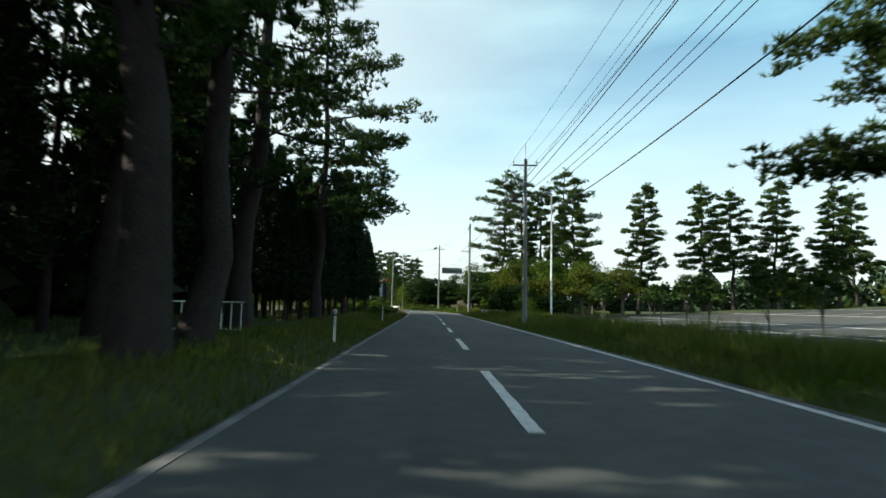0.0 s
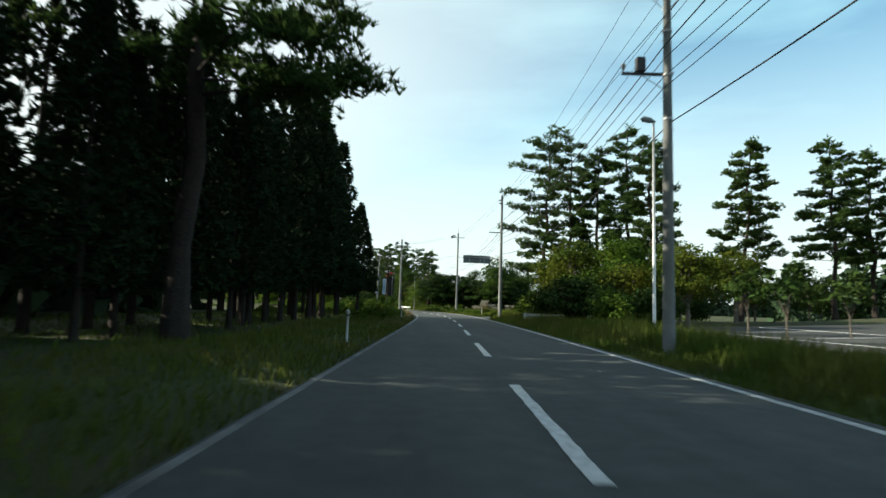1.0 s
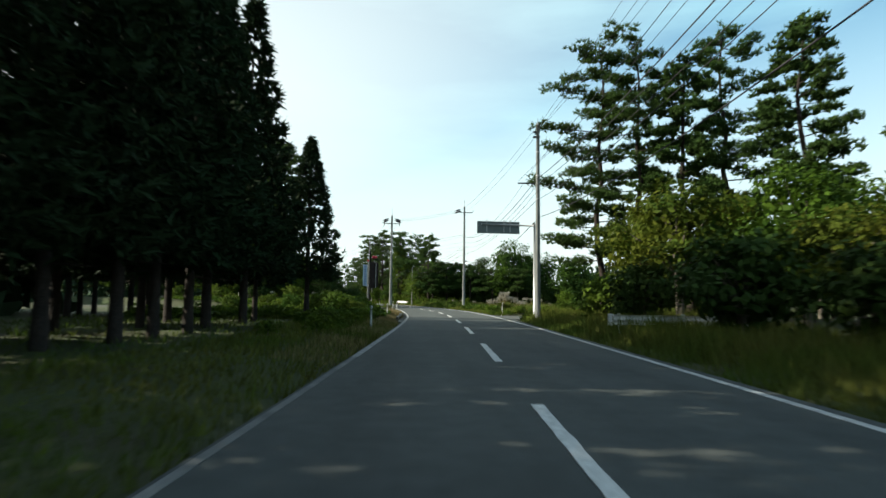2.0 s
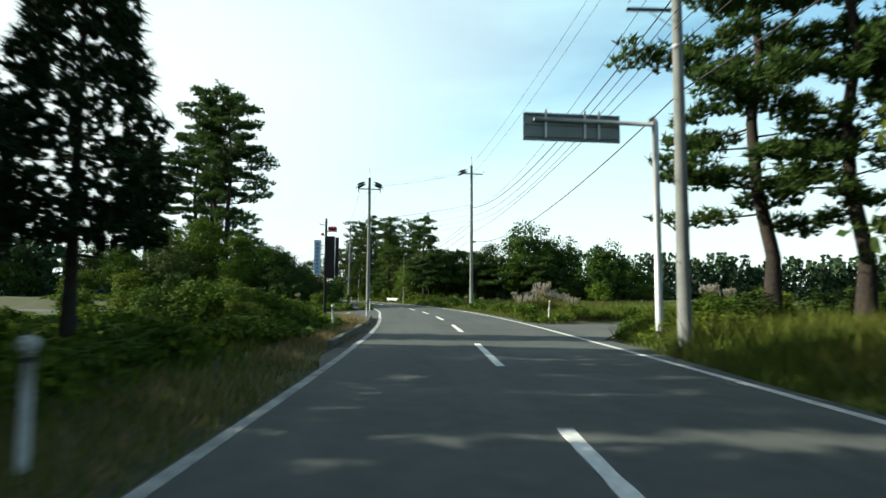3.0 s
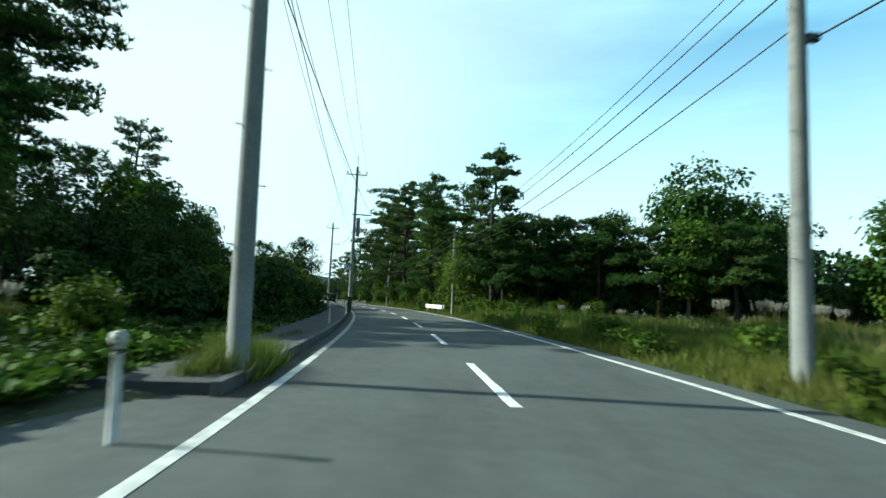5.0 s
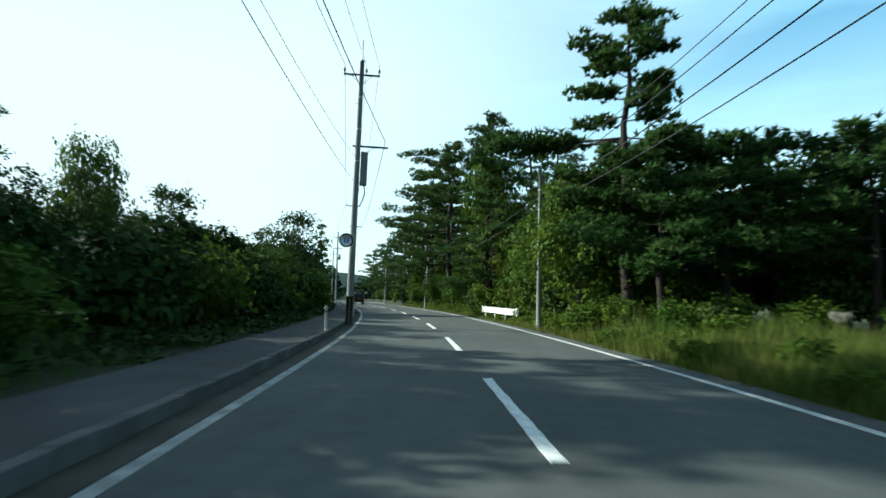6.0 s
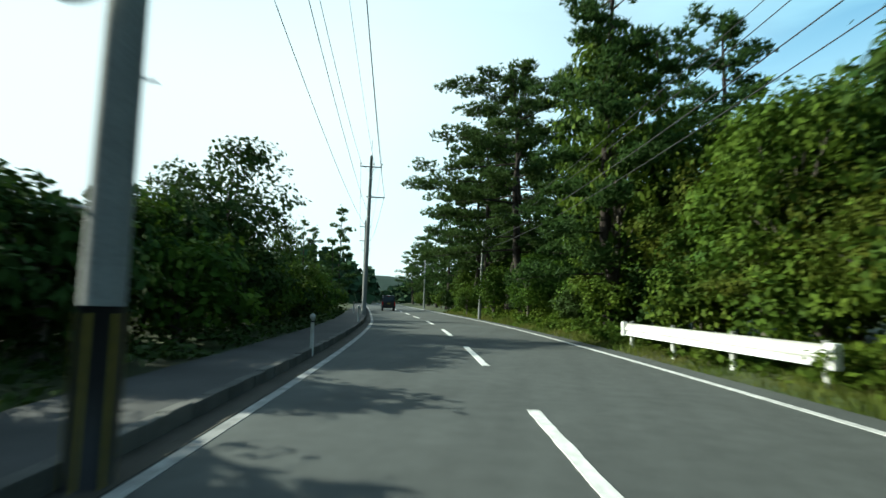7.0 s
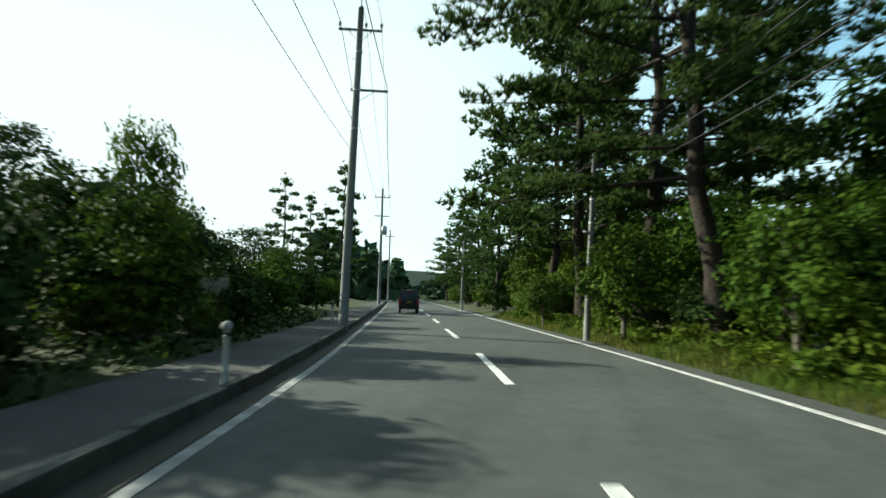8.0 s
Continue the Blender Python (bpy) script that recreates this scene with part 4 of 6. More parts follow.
repeat([shrub_d, bush_v], [(8.4, 149.6, 0.42), (10.6, 149.0, 0.4), (7.2, 157.0, 0.75), (12.9, 148.4, 0.42), (26.0, 146.5, 0.9), (29, 142.0, 0.9), (33, 143, 0.9), (36.5, 145, 0.9)])
repeat([bush_v, shrub_d], [(lie(y, u).x, lie(y, u).y, s) for y, u, s in ((176, 6.4, 0.62), (181, 6.6, 0.6), (186, 6.8, 0.62), (191, 6.6, 0.6), (198, 6.6, 0.6), (206, 6.4, 0.66), (213, 6.6, 0.6), (221, 6.4, 0.7), (232, 6.6, 0.7), (245, 6.6, 0.8), (258, 6.6, 0.8))])
# the left bank and the thicket behind the footway
repeat([tree_dark, shrub_g, shrub_d], [
    (-9.5, 129.5, 0.72), (-13.0, 124.0, 0.62), (-6.4, 134.0, 0.62), (-18.0, 123.0, 0.8), (-23.5, 124.5, 0.75), (-12.5, 134.5, 0.82), (-28, 128, 0.85),
    # the tree at (-12.2, 138.8) is out of view, sized to shade the road
    (-12.2, 138.8, 1.05), (-8.6, 147.2, 0.7), (-10.8, 152.2, 0.6, 0.66), (-11.2, 157.2, 0.6), (-12.2, 162.2, 0.62), (-15.2, 154.0, 0.4, 0.75), (-16.9, 156.2, 0.62, 1.17), (-10.8, 154.2, 0.6), (-13.6, 160.5, 0.48), (-12.2, 166.8, 0.6), (-19.0, 173.5, 0.9, 0.8),
    (-17.2, 181.2, 0.6), (-18.7, 190.0, 0.44, 0.92), (-17.8, 186.0, 0.6, 0.8), (-22.4, 196.0, 0.7, 0.55), (-19.6, 199.5, 0.5), (-26.5, 205, 0.9), (-22.8, 206.5, 0.5), (-15.6, 186.2, 0.5), (-33, 134, 0.9), (-38, 131, 0.9)])
repeat([shrub_d, bush_v], [(lie(y, u).x, lie(y, u).y, s) for y, u, s in (
    (128, -8.6, 0.75), (132, -7.8, 0.7), (136.5, -7.4, 0.85), (140.5, -7.8, 0.62), (145, -7.4, 0.9), (149.5, -7.4, 0.85), (154, -7.2, 0.75), (158.5, -7.4, 0.8), (163, -7.4, 0.85),
    (168, -7.2, 0.9), (173, -7.2, 0.85), (178, -7.4, 0.8), (183, -7.4, 0.7), (188, -7.2, 0.7), (194, -7.4, 0.7), (200, -7.4, 0.75), (207, -7.4, 0.8), (215, -7.4, 0.8), (224, -7.4, 0.9))])
# the one at (-15.5, 143.5) is out of view, enlarged to shade the road
repeat([tree_dark, shrub_d, shrub_g], [(-21, 127, 0.75), (-16, 125.5, 0.6), (-26, 130, 0.8), (-8.8, 125.6, 0.55), (-31, 131, 0.85), (-36, 126, 0.8), (-42, 132, 0.85), (-5.6, 129.6, 0.6), (-5.6, 138.4, 0.42, 0.32), (-9.6, 136.0, 0.7), (-47, 136, 0.9), (-15.5, 143.5, 1.1), (-15.5, 165.0, 0.55), (-17, 160, 0.6), (-20, 182, 0.7, 0.72), (-22.6, 189.5, 0.72), (-20.5, 192, 0.62), (-24, 200, 0.62), (-28, 211, 0.9, 0.66), (-32.6, 203.3, 0.45, 1.55)])
repeat([bush_v, shrub_d], [(-4.2, 121.5, 0.45), (-7.5, 119.5, 0.55), (-11.5, 118.5, 0.6), (-16, 119, 0.7), (-20.5, 120.0, 0.8), (-6.8, 124.5, 0.6), (-26, 122.5, 0.8), (-33, 126, 0.8)])


repeat([bush_v, bush_v, shrub_d], [(lie(y, u).x, lie(y, u).y, s) for y, u, s in ((153, 8.6, 0.8), (157, 8.4, 0.9), (161.5, 7.6, 0.8), (166, 7.6, 0.85), (170.5, 7.8, 0.9), (175, 8.4, 0.9), (179.5, 8.6, 0.9), (184, 8.8, 0.95), (189, 9, 0.95), (194, 9.4, 1.0), (199, 9.0, 1.0), (205, 9.2, 1.0), (212, 9, 1.0))])
copy_thing(tree_dark, spot(7.0, 155.6, 0.98, 70))
copy_thing(tree_l, spot(5.2, 160.4, 0.68, 30))
repeat([tree_v], [(1.2, 178.4, 0.85, 1.5), (lie(185, 8.8).x, 185, 0.75, 1.2)] + [(lie(y, u).x, lie(y, u).y, s, sz) for y, u, s, sz in ((169.5, 9.0, 0.75, 0.85), (175.5, 9.6, 0.8, 1.0))])
repeat([shrub_y], [(lie(y, u).x, lie(y, u).y, s) for y, u, s in ((172.6, 8.2, 0.75), (180.5, 8.6, 0.72), (166.6, 8.8, 0.7))])
repeat([shrub_d], [(15, 152, 0.8), (18, 150.5, 0.8), (21.5, 150, 0.85), (25, 148.5, 0.8), (28.5, 147, 0.85), (32, 147, 0.8), (35.5, 147, 0.8), (13, 153, 0.8), (10, 155, 0.8), (30.5, 150, 0.9), (39, 148, 0.9)])
repeat([shrub_d], [(10.5, 166, 1.1), (8.6, 171, 1.1), (13.5, 163.5, 1.2), (14.5, 158.5, 1.1), (11.5, 176, 1.2), (24, 160, 1.2), (27.5, 162, 1.2), (21, 163, 1.2), (31, 158, 1.2), (18, 165, 1.2)])
repeat([bush_v], [(lie(y, u).x, lie(y, u).y, s) for y, u, s in ((182, 7.4, 0.5), (184.5, 7.5, 0.55), (187, 7.6, 0.55), (189.5, 7.5, 0.55), (192.5, 7.5, 0.55), (178.5, 7.4, 0.5))])
repeat([tree_dark], [(16.5, 158.0, 0.85), (20.5, 155.2, 0.85), (13.2, 160.5, 0.9), (24.5, 152, 0.8)])
repeat([shrub_g, tree_v, shrub_g], [(lie(y, u).x, lie(y, u).y, s, sz) for y, u, s, sz in (
    (165, 12, 0.9, 0.9), (172, 12.5, 1.0, 1.05), (178, 13, 1.0, 1.1), (184, 12, 0.95, 1.25), (189, 13.5, 1.05, 1.0), (195.5, 14, 1.0, 0.9), (203, 14, 1.0, 0.9), (209, 13, 1.0, 1.1), (213, 12, 1.0, 1.2), (222, 12, 1.0, 1.2), (233, 12, 1.0, 1.2))])
repeat([shrub_d], [(lie(y, u).x, lie(y, u).y, s, s * 1.12) for y, u, s in ((141, -9.4, 0.72), (145.5, -9.8, 0.7), (151.5, -9.4, 0.72), (154.5, -9.6, 1.0), (159, -9.2, 1.0), (163.5, -9.0, 0.88), (167.5, -8.8, 0.9), (171.5, -9.0, 1.15), (176, -9.2, 1.1), (180.5, -9.4, 1.0), (185, -9.6, 1.0), (190, -9.4, 1.0), (196, -9.6, 1.0))])
repeat([shrub_y], [(3.7, 169.0, 0.5), (4.9, 165.4, 0.52)])
repeat([bush_v], [(5.0, 153.4, 0.4), (6.0, 151.8, 0.42), (7.2, 150.4, 0.4), (8.6, 149.8, 0.42), (10.2, 149.2, 0.38)])
repeat([bush_v], [(-0.9, 84.6, 0.42), (-0.5, 87.2, 0.36), (-2.2, 87.4, 0.5), (-3.4, 85.8, 0.56), (-2.0, 82.8, 0.5), (-4.0, 90.8, 0.5), (-2.0, 89.8, 0.4), (-5.4, 93.2, 0.5), (-9.0, 94.4, 0.5), (-2.6, 85.4, 0.4), (-0.8, 82.0, 0.36), (-12.5, 96.0, 0.5),
                 (-4.4, 88.6, 0.4), (-6.4, 90.4, 0.46), (-0.6, 86.0, 0.36), (-7.4, 92.4, 0.4)])
repeat([bush_v, shrub_d], [(12.6, 82.4, 0.36), (14.6, 84.0, 0.42), (17.0, 86.8, 0.45), (19.6, 85.2, 0.5), (15.4, 88.4, 0.42), (22.0, 84.0, 0.55), (12.4, 86.0, 0.34), (20.5, 89.0, 0.5)])
repeat([shrub_d, shrub_g], [(lie(y, u).x, lie(y, u).y, s) for y, u, s in ((131, -12, 0.8), (134, -15, 0.6), (133.5, -19, 0.85), (137, -22, 0.6), (137, -12.5, 0.9), (142, -13, 0.6), (130, -24, 0.9), (134, -28, 0.6), (147, -12.5, 0.9))])
# trees added behind the thicket to throw shade over the road
repeat([tree_dark], [(-18.0, 152.0, 0.9, 0.84), (-17.6, 158.6, 0.85, 0.76), (-18.4, 163.8, 0.8, 0.62)])
copy_thing(tree_v, spot(4.9, 155.8, 0.6, 40, 0.05, 0.78))
copy_thing(pine_low, spot(7.2, 151.8, 0.78, 110))
# ivy-clad undergrowth round the bank pines
repeat([tree_v], [(-13.2, 127.6, 0.8), (-17.5, 128.6, 0.9), (-21.5, 131.5, 0.9)])
weed = broad(spot(10.6, 99.0), 60, "low clump of leafy weeds in the grass", name="weed_clump", category="weeds", group="weed clumps", mat=M_VINE, h=0.8, radius=0.75, base=0.02, blobs=9, per=42, leaf=0.07, trunk_r=0.02, core=False)
for i in range(24):
    y = 95.5 + i * 2.3
    p = lie(y, 4.75 + 2.2 * place_rng.random() ** 2)
    copy_thing(weed, spot(p.x, p.y, place_rng.uniform(0.55, 1.15), place_rng.uniform(0, 360)))
for i in range(34):
    y = 152 + i * 1.75
    p = lie(y, 4.9 + 0.9 * place_rng.random())
    copy_thing(weed, spot(p.x, p.y, place_rng.uniform(0.5, 0.95), place_rng.uniform(0, 360)))
for i in range(21):
    y = 62 + i * 1.4
    p = lie(y, -4.6 - 2.0 * place_rng.random())
    copy_thing(weed, spot(p.x, p.y, place_rng.uniform(0.5, 1.1), place_rng.uniform(0, 360)))


for x, y, k in ((9.7, 94.4, 0.75), (10.0, 92.5, 0.62), (10.7, 92.8, 0.7), (11.6, 93.2, 0.75), (12.8, 93.3, 0.65), (14.2, 93.6, 0.8), (15.8, 93.9, 0.7), (17.4, 94.4, 0.8), (19.2, 94.6, 0.75)):
    copy_thing(weed, spot(x, y, k, place_rng.uniform(0, 360)))


# far woods, one mesh of leafy clumps
def far_wood(name, line, label, seed, step=4.0, h=(8, 14), n=66, leaf=(0.8, 1.7)):
    rng = np.random.default_rng(seed)
    pts = []
    for (xa, ya), (xb, yb) in zip(line, line[1:]):
        k = int(math.hypot(xb - xa, yb - ya) / step) + 1
        for i in range(k):
            f = (i + rng.uniform(0, 1)) / k
            pts.append((xa + (xb - xa) * f + rng.normal(0, 3), ya + (yb - ya) * f + rng.normal(0, 3)))
    cs, ns = [], []
    for x, y in pts:
        hh, r = rng.uniform(*h), rng.uniform(2.6, 4.2)
        d = unit(rng.normal(size=(n, 3)))
        f = rng.uniform(0, 1, n)
        rr = r * (1.05 - 0.75 * f) * rng.uniform(0.7, 1.1, n)
        a = rng.uniform(0, 2 * np.pi, n)
        cs.append(np.stack([x + rr * np.cos(a), y + rr * np.sin(a), 0.2 + hh * f], 1))
        ns.append(unit(d + [0, 0, 0.4]))
    c, nn = np.concatenate(cs), np.concatenate(ns)
    return tagged(part_mesh(name, mesh_np(name, *leaves(c, nn, rng.uniform(*leaf, len(c)), rng, 0.8), M_FAR)), label, "woods", kind="stuff")


far_wood("far_woods", [(52, 228), (95, 235), (150, 240), (230, 220), (330, 170)], "distant dark belt of trees across the fields", 71, 1.1, (8, 14), 150, (0.4, 0.85))
far_wood("far_woods", [(60, 110), (110, 105), (190, 90), (260, 30)], "distant belt of trees beyond the car park", 72, 1.8, (7, 11), 110, (0.45, 0.9))
far_wood("far_woods", [(-34, 160), (-60, 150), (-95, 135), (-150, 100)], "distant trees on the left bank", 73, 1.8, (6, 9.5), 150, (0.35, 0.75))
far_wood("far_woods", [(-27, 84), (-24, 70), (-23, 45), (-25, 20), (-24, -10), (-20, -40), (-32, -40), (-34, 0), (-34, 40), (-30, 75), (-42, 92), (-46, 50), (-46, 0), (-46, -40)], "dim woods behind the cedars", 74, 1.6, (5, 9))
far_wood("far_woods", [(-90, 108), (-60, 122), (-36, 134)], "distant trees beyond the side road", 77, 1.5, (5, 8), 150, (0.3, 0.6))
far_wood("far_woods", [(-44, 262), (-60, 330), (-85, 400)], "distant trees along the road", 75, 3.4, (7, 12))
far_wood("far_woods", [(-30, 300), (-42, 340), (-62, 420), (-105, 430)], "distant trees where the road ends", 76, 3.0, (4, 7))

hill_pts = []
for i in range(61):
    a = -70 + 2.0 * i
    hh = 10 + 22 * math.exp(-((a + 16) / 9) ** 2) + 5 * noise.noise(Vector((a * 0.11, 0, 7)))
    for k, (d, f) in enumerate(((640, 0.0), (760, 0.75), (860, 1.0), (1050, 0.6))):
        hill_pts.append((math.sin(radians(a)) * d - 10, math.cos(radians(a)) * d + 20, hh * f + (1.5 * noise.noise(Vector((a * 0.9, k, 2))) if f else -1)))
hill_f = [(i * 4 + k, i * 4 + k + 1, i * 4 + k + 5, i * 4 + k + 4) for i in range(60) for k in range(3)]
tagged(part_mesh("backdrop", mesh_np("backdrop", hill_pts, hill_f, M_HAZE_HILL)), "low wooded hills on the horizon", "hills", kind="structure")


# ---- grass ----
def grass(name, n, y0, y1, u0, u1, h, label, seed, mat=None, category="grass", clump=0.0, width=0.02, keep=None, flat=0.2):
    """Blades on the ground between two offsets from the road."""
    rng = np.random.default_rng(seed)
    ys, us = rng.uniform(y0, y1, n), u0 + (u1 - u0) * rng.uniform(0, 1, n)
    base = []
    for y, u in zip(ys, us):
        p = lie(y, u)
        if flat_zone(p.x, p.y) > flat or (keep and not keep(p.x, p.y)):
            continue
        if clump and noise.noise(Vector((p.x * 0.55, p.y * 0.55, seed))) < clump - 0.35:
            continue
        base.append((p.x, p.y, ground_z(p.x, p.y) - 0.04))
    base = np.array(base)
    m = len(base)
    way = unit(rng.normal(size=(m, 3)) * [0.35, 0.35, 0.1] + [0, 0, 1])
    patch = np.array([0.75 + 0.6 * noise.noise(Vector((x * 0.35, y * 0.35, seed + 9))) for x, y, _ in base])
    v, f = blades(base, way, rng.uniform(0.5, 1.1, m) * h * patch, rng.uniform(0.7, 1.5, m) * width, rng)
    return tagged(part_mesh(name, mesh_np(name, v, f, mat or M_GRASS)), label, category, kind="stuff")


def not_park(x, y):
    return not (12.4 < x < 72 and 8.5 < y < 61.5)


grass("verge_grass", 52000, 2, 150, 4.25, 8.0, 0.55, "tall green grass on the verge", 81, keep=not_park, width=0.03)
grass("verge_grass", 15000, 4, 79, 3.76, 4.7, 0.5, "grass growing over the road's edge", 106, width=0.025)
grass("verge_grass", 16000, 8, 60, 5.0, 8.4, 0.85, "tall dark grass on the verge", 107, keep=not_park, width=0.03)
grass("verge_grass", 36000, 143, 215, 4.4, 7.0, 0.48, "low green weeds beside the road", 82, width=0.035)
grass("verge_grass", 40000, 2, 97, -7.5, -2.8, 0.42, "rough grass on the shaded verge", 83, width=0.03, keep=lambda x, y: x - rx(y) < (-4.9 if y > 78 else left_line(y) - 0.2))
grass("field_grass", 36000, 93, 150, 8.0, 34, 0.75, "tall dry and green grass in an open field", 84, width=0.06)
grass("field_grass", 42000, 93, 152, 4.3, 10, 0.55, "lush green grass at the field's edge", 90, width=0.035)
grass("bank_grass", 9000, 86, 101, -8.5, -4.7, 0.3, "sunlit grass beside the side road", 96, width=0.03)
grass("field_grass", 12000, 80, 93, 5.2, 20, 0.6, "tall grass beside the access road", 97, width=0.04)
grass("dry_grass", 15000, 101, 150, 8.5, 34, 0.85, "straw-coloured grass in the field", 85, mat=M_DRY, width=0.04, clump=0.36)
grass("field_grass", 15000, 92.5, 108, 4.3, 30, 0.62, "uneven green grass beside the access road", 103, width=0.05, clump=0.2)
grass("dry_grass", 9000, 56, 91, -4.6, -3.3, 0.34, "dry orange-brown grass behind the kerb", 86, mat=M_DRY, width=0.025)
grass("bank_grass", 16000, 75, 106, -18, -5, 0.4, "green grass on the bank", 87, width=0.05)
grass("verge_grass", 9000, 133, 149.5, 4.5, 10, 1.0, "tall grass growing over the road's edge", 98, width=0.035)
grass("field_grass", 9000, 78.5, 93, 4.9, 22, 1.05, "tall rank grass round the pine trunks", 99, width=0.05)
grass("dry_grass", 5000, 82, 93, -4.3, -3.45, 0.5, "dry orange grass spilling over the kerb", 100, mat=M_DRY, width=0.022, clump=0.25)
grass("verge_grass", 17000, 48, 80, 4.5, 11.5, 0.95, "tall rank grass round the guard rail", 102, keep=not_park, width=0.035)
grass("dry_grass", 1500, 88.6, 92, -4.5, -3.55, 0.8, "dry orange grass where the bare strip begins", 109, mat=M_DRY, width=0.022)
grass("island_grass", 2600, 114.6, 128, -4.6, -3.85, 0.35, "tuft of grass at the kerb's end", 88, width=0.03)
grass("island_grass", 2200, 116.6, 120.5, -4.4, -3.5, 0.8, "tall grass round the foot of the pole", 101, width=0.025)
grass("wood_floor_grass", 12000, 5, 78, -20, -7.5, 0.35, "sparse grass under the trees", 89, width=0.05)


def leaf_carpet(name, n, zone, label, seed, size=0.13, h=0.45, mat=None, flat=0.15):
    """Low creeping leaves over the ground in the outline zone(rng)."""
    rng = np.random.default_rng(seed)
    cs = []
    for _ in range(n):
        x, y = zone(rng)
        if flat_zone(x, y) > flat:
            continue
        bump = 0.5 + 0.9 * noise.noise(Vector((x * 0.6, y * 0.6, seed)))
        cs.append((x, y, ground_z(x, y) + h * max(0.1, bump) * rng.uniform(0.4, 1.0)))
    c = np.array(cs)
    nn = unit(rng.normal(size=(len(c), 3)) * 0.5 + [0, 0, 1])
    return tagged(part_mesh(name, mesh_np(name, *leaves(c, nn, rng.uniform(0.6, 1.3, len(c)) * size, rng, 0.7), mat or M_VINE)), label, "creeper", kind="stuff")


def zone_bank(rng):
    y = rng.uniform(109, 128)
    p = lie(y, -5.2 - 26 * rng.uniform(0, 1) ** 1.3)
    return p.x, p.y


leaf_carpet("creeper_leaves", 34000, zone_bank, "green creeper covering the bank", 91)
leaf_carpet("creeper_leaves", 17000, lambda r: tuple(lie(r.uniform(74, 92.5), -5.4 - 12 * r.uniform(0, 1))[:2]), "green creeper on the shaded bank", 92, h=0.7, size=0.12)
leaf_carpet("creeper_leaves", 12000, lambda r: tuple(lie(r.uniform(146, 215), 4.9 + 2.2 * r.uniform(0, 1))[:2]), "broad weeds along the road's edge", 93, size=0.1, h=0.5)
leaf_carpet("creeper_leaves", 7000, lambda r: tuple(lie(93.2 + 14 * r.uniform(0, 1) ** 1.6, 4.5 + 14 * r.uniform(0, 1) ** 1.4)[:2]), "broad green weeds in the field's grass", 104, size=0.075, h=0.42)
leaf_carpet("creeper_leaves", 7000, lambda r: tuple(lie(r.uniform(79, 89.5), -4.3 - 4.5 * r.uniform(0, 1))[:2]), "leafy green weeds behind the kerb", 110, size=0.085, h=0.8)
leaf_carpet("creeper_leaves", 7000, lambda r: (r.uniform(9.9, 15.5), r.uniform(79.5, 87.4)), "broad weeds in the corner of the access road", 105, size=0.08, h=0.6, flat=0.97)
grass("verge_grass", 7000, 78, 86.5, 4.5, 10, 0.6, "bright grass in the corner of the access road", 108, width=0.03, flat=0.97)
leaf_carpet("creeper_leaves", 16000, lambda r: tuple(lie(r.uniform(118, 205), -5.4 - 4.5 * r.uniform(0, 1))[:2]), "weeds behind the footway", 94, size=0.1, h=0.6, mat=M_LEAF_DARK)


# silver grass
def silver_grass(m, seed, label, h=2.4, stems=26):
    rng = np.random.default_rng(seed)
    t = thing("silver_grass", m, label, "silver grass", "clumps of silver grass")
    n = 500
    a, r = rng.uniform(0, 2 * np.pi, n), rng.uniform(0, 0.35, n)
    base = np.stack([np.cos(a) * r, np.sin(a) * r, np.zeros(n)], 1)
    way = unit(np.stack([np.cos(a) * 0.5, np.sin(a) * 0.5, np.ones(n)], 1) + rng.normal(size=(n, 3)) * 0.15)
    part_mesh("leaf_tuft", mesh_np("leaf_tuft", *blades(base, way, rng.uniform(0.5, 0.8, n) * h, rng.uniform(0.02, 0.045, n), rng), M_GRASS), t, "arching green blades")
    sp, pl = [], []
    for i in range(stems):
        b, rr = rng.uniform(0, 2 * np.pi), rng.uniform(0.1, 0.75)
        top = np.array([math.cos(b) * rr, math.sin(b) * rr, h * rng.uniform(0.78, 1.0)])
        sp.append(tube_arrays([(top[0] * 0.3, top[1] * 0.3, 0), top * [0.7, 0.7, 0.6], top], [0.012, 0.009, 0.006], 4, False))
        k = 46
        f = rng.uniform(0, 1, k)
        c = top + np.stack([f * 0.1 * math.cos(b), f * 0.1 * math.sin(b), f * 0.42], 1)
        w = unit(rng.normal(size=(k, 3)) * [0.6, 0.6, 0.25] + [math.cos(b) * 0.5, math.sin(b) * 0.5, 0.7])
        pl.append(blades(c, w, rng.uniform(0.12, 0.24, k), rng.uniform(0.03, 0.05, k), rng))
    part_mesh("stems", mesh_np("stems", *gather(sp), M_DRY), t)
    part_mesh("plumes", mesh_np("plumes", *gather(pl), M_PLUME), t, "pale feathery seed heads")
    return t


FIELD_PLUMES = [(10.3, 100.4, 0.74), (10.8, 99.8, 0.7), (11.4, 100.6, 0.78), (12.0, 100.0, 0.76), (12.5, 99.6, 0.68), (12.8, 99.0, 0.58), (13.1, 98.6, 0.52), (19.3, 95.8, 0.95), (20.6, 96.2, 0.85)]
EDGE_PLUMES = [(10.6, 147.6, 0.5), (12.0, 147.2, 0.55), (14.0, 146.2, 0.5), (17.2, 139.6, 0.8), (18.6, 138.2, 0.85), (19.8, 139.0, 0.8), (21.2, 138.4, 0.85), (22.6, 140.0, 0.8), (24.4, 141.2, 0.7)]
silver = silver_grass(spot(11.5, 100.0, 0.68), 95, "clump of silver grass with pale plumes in the field")
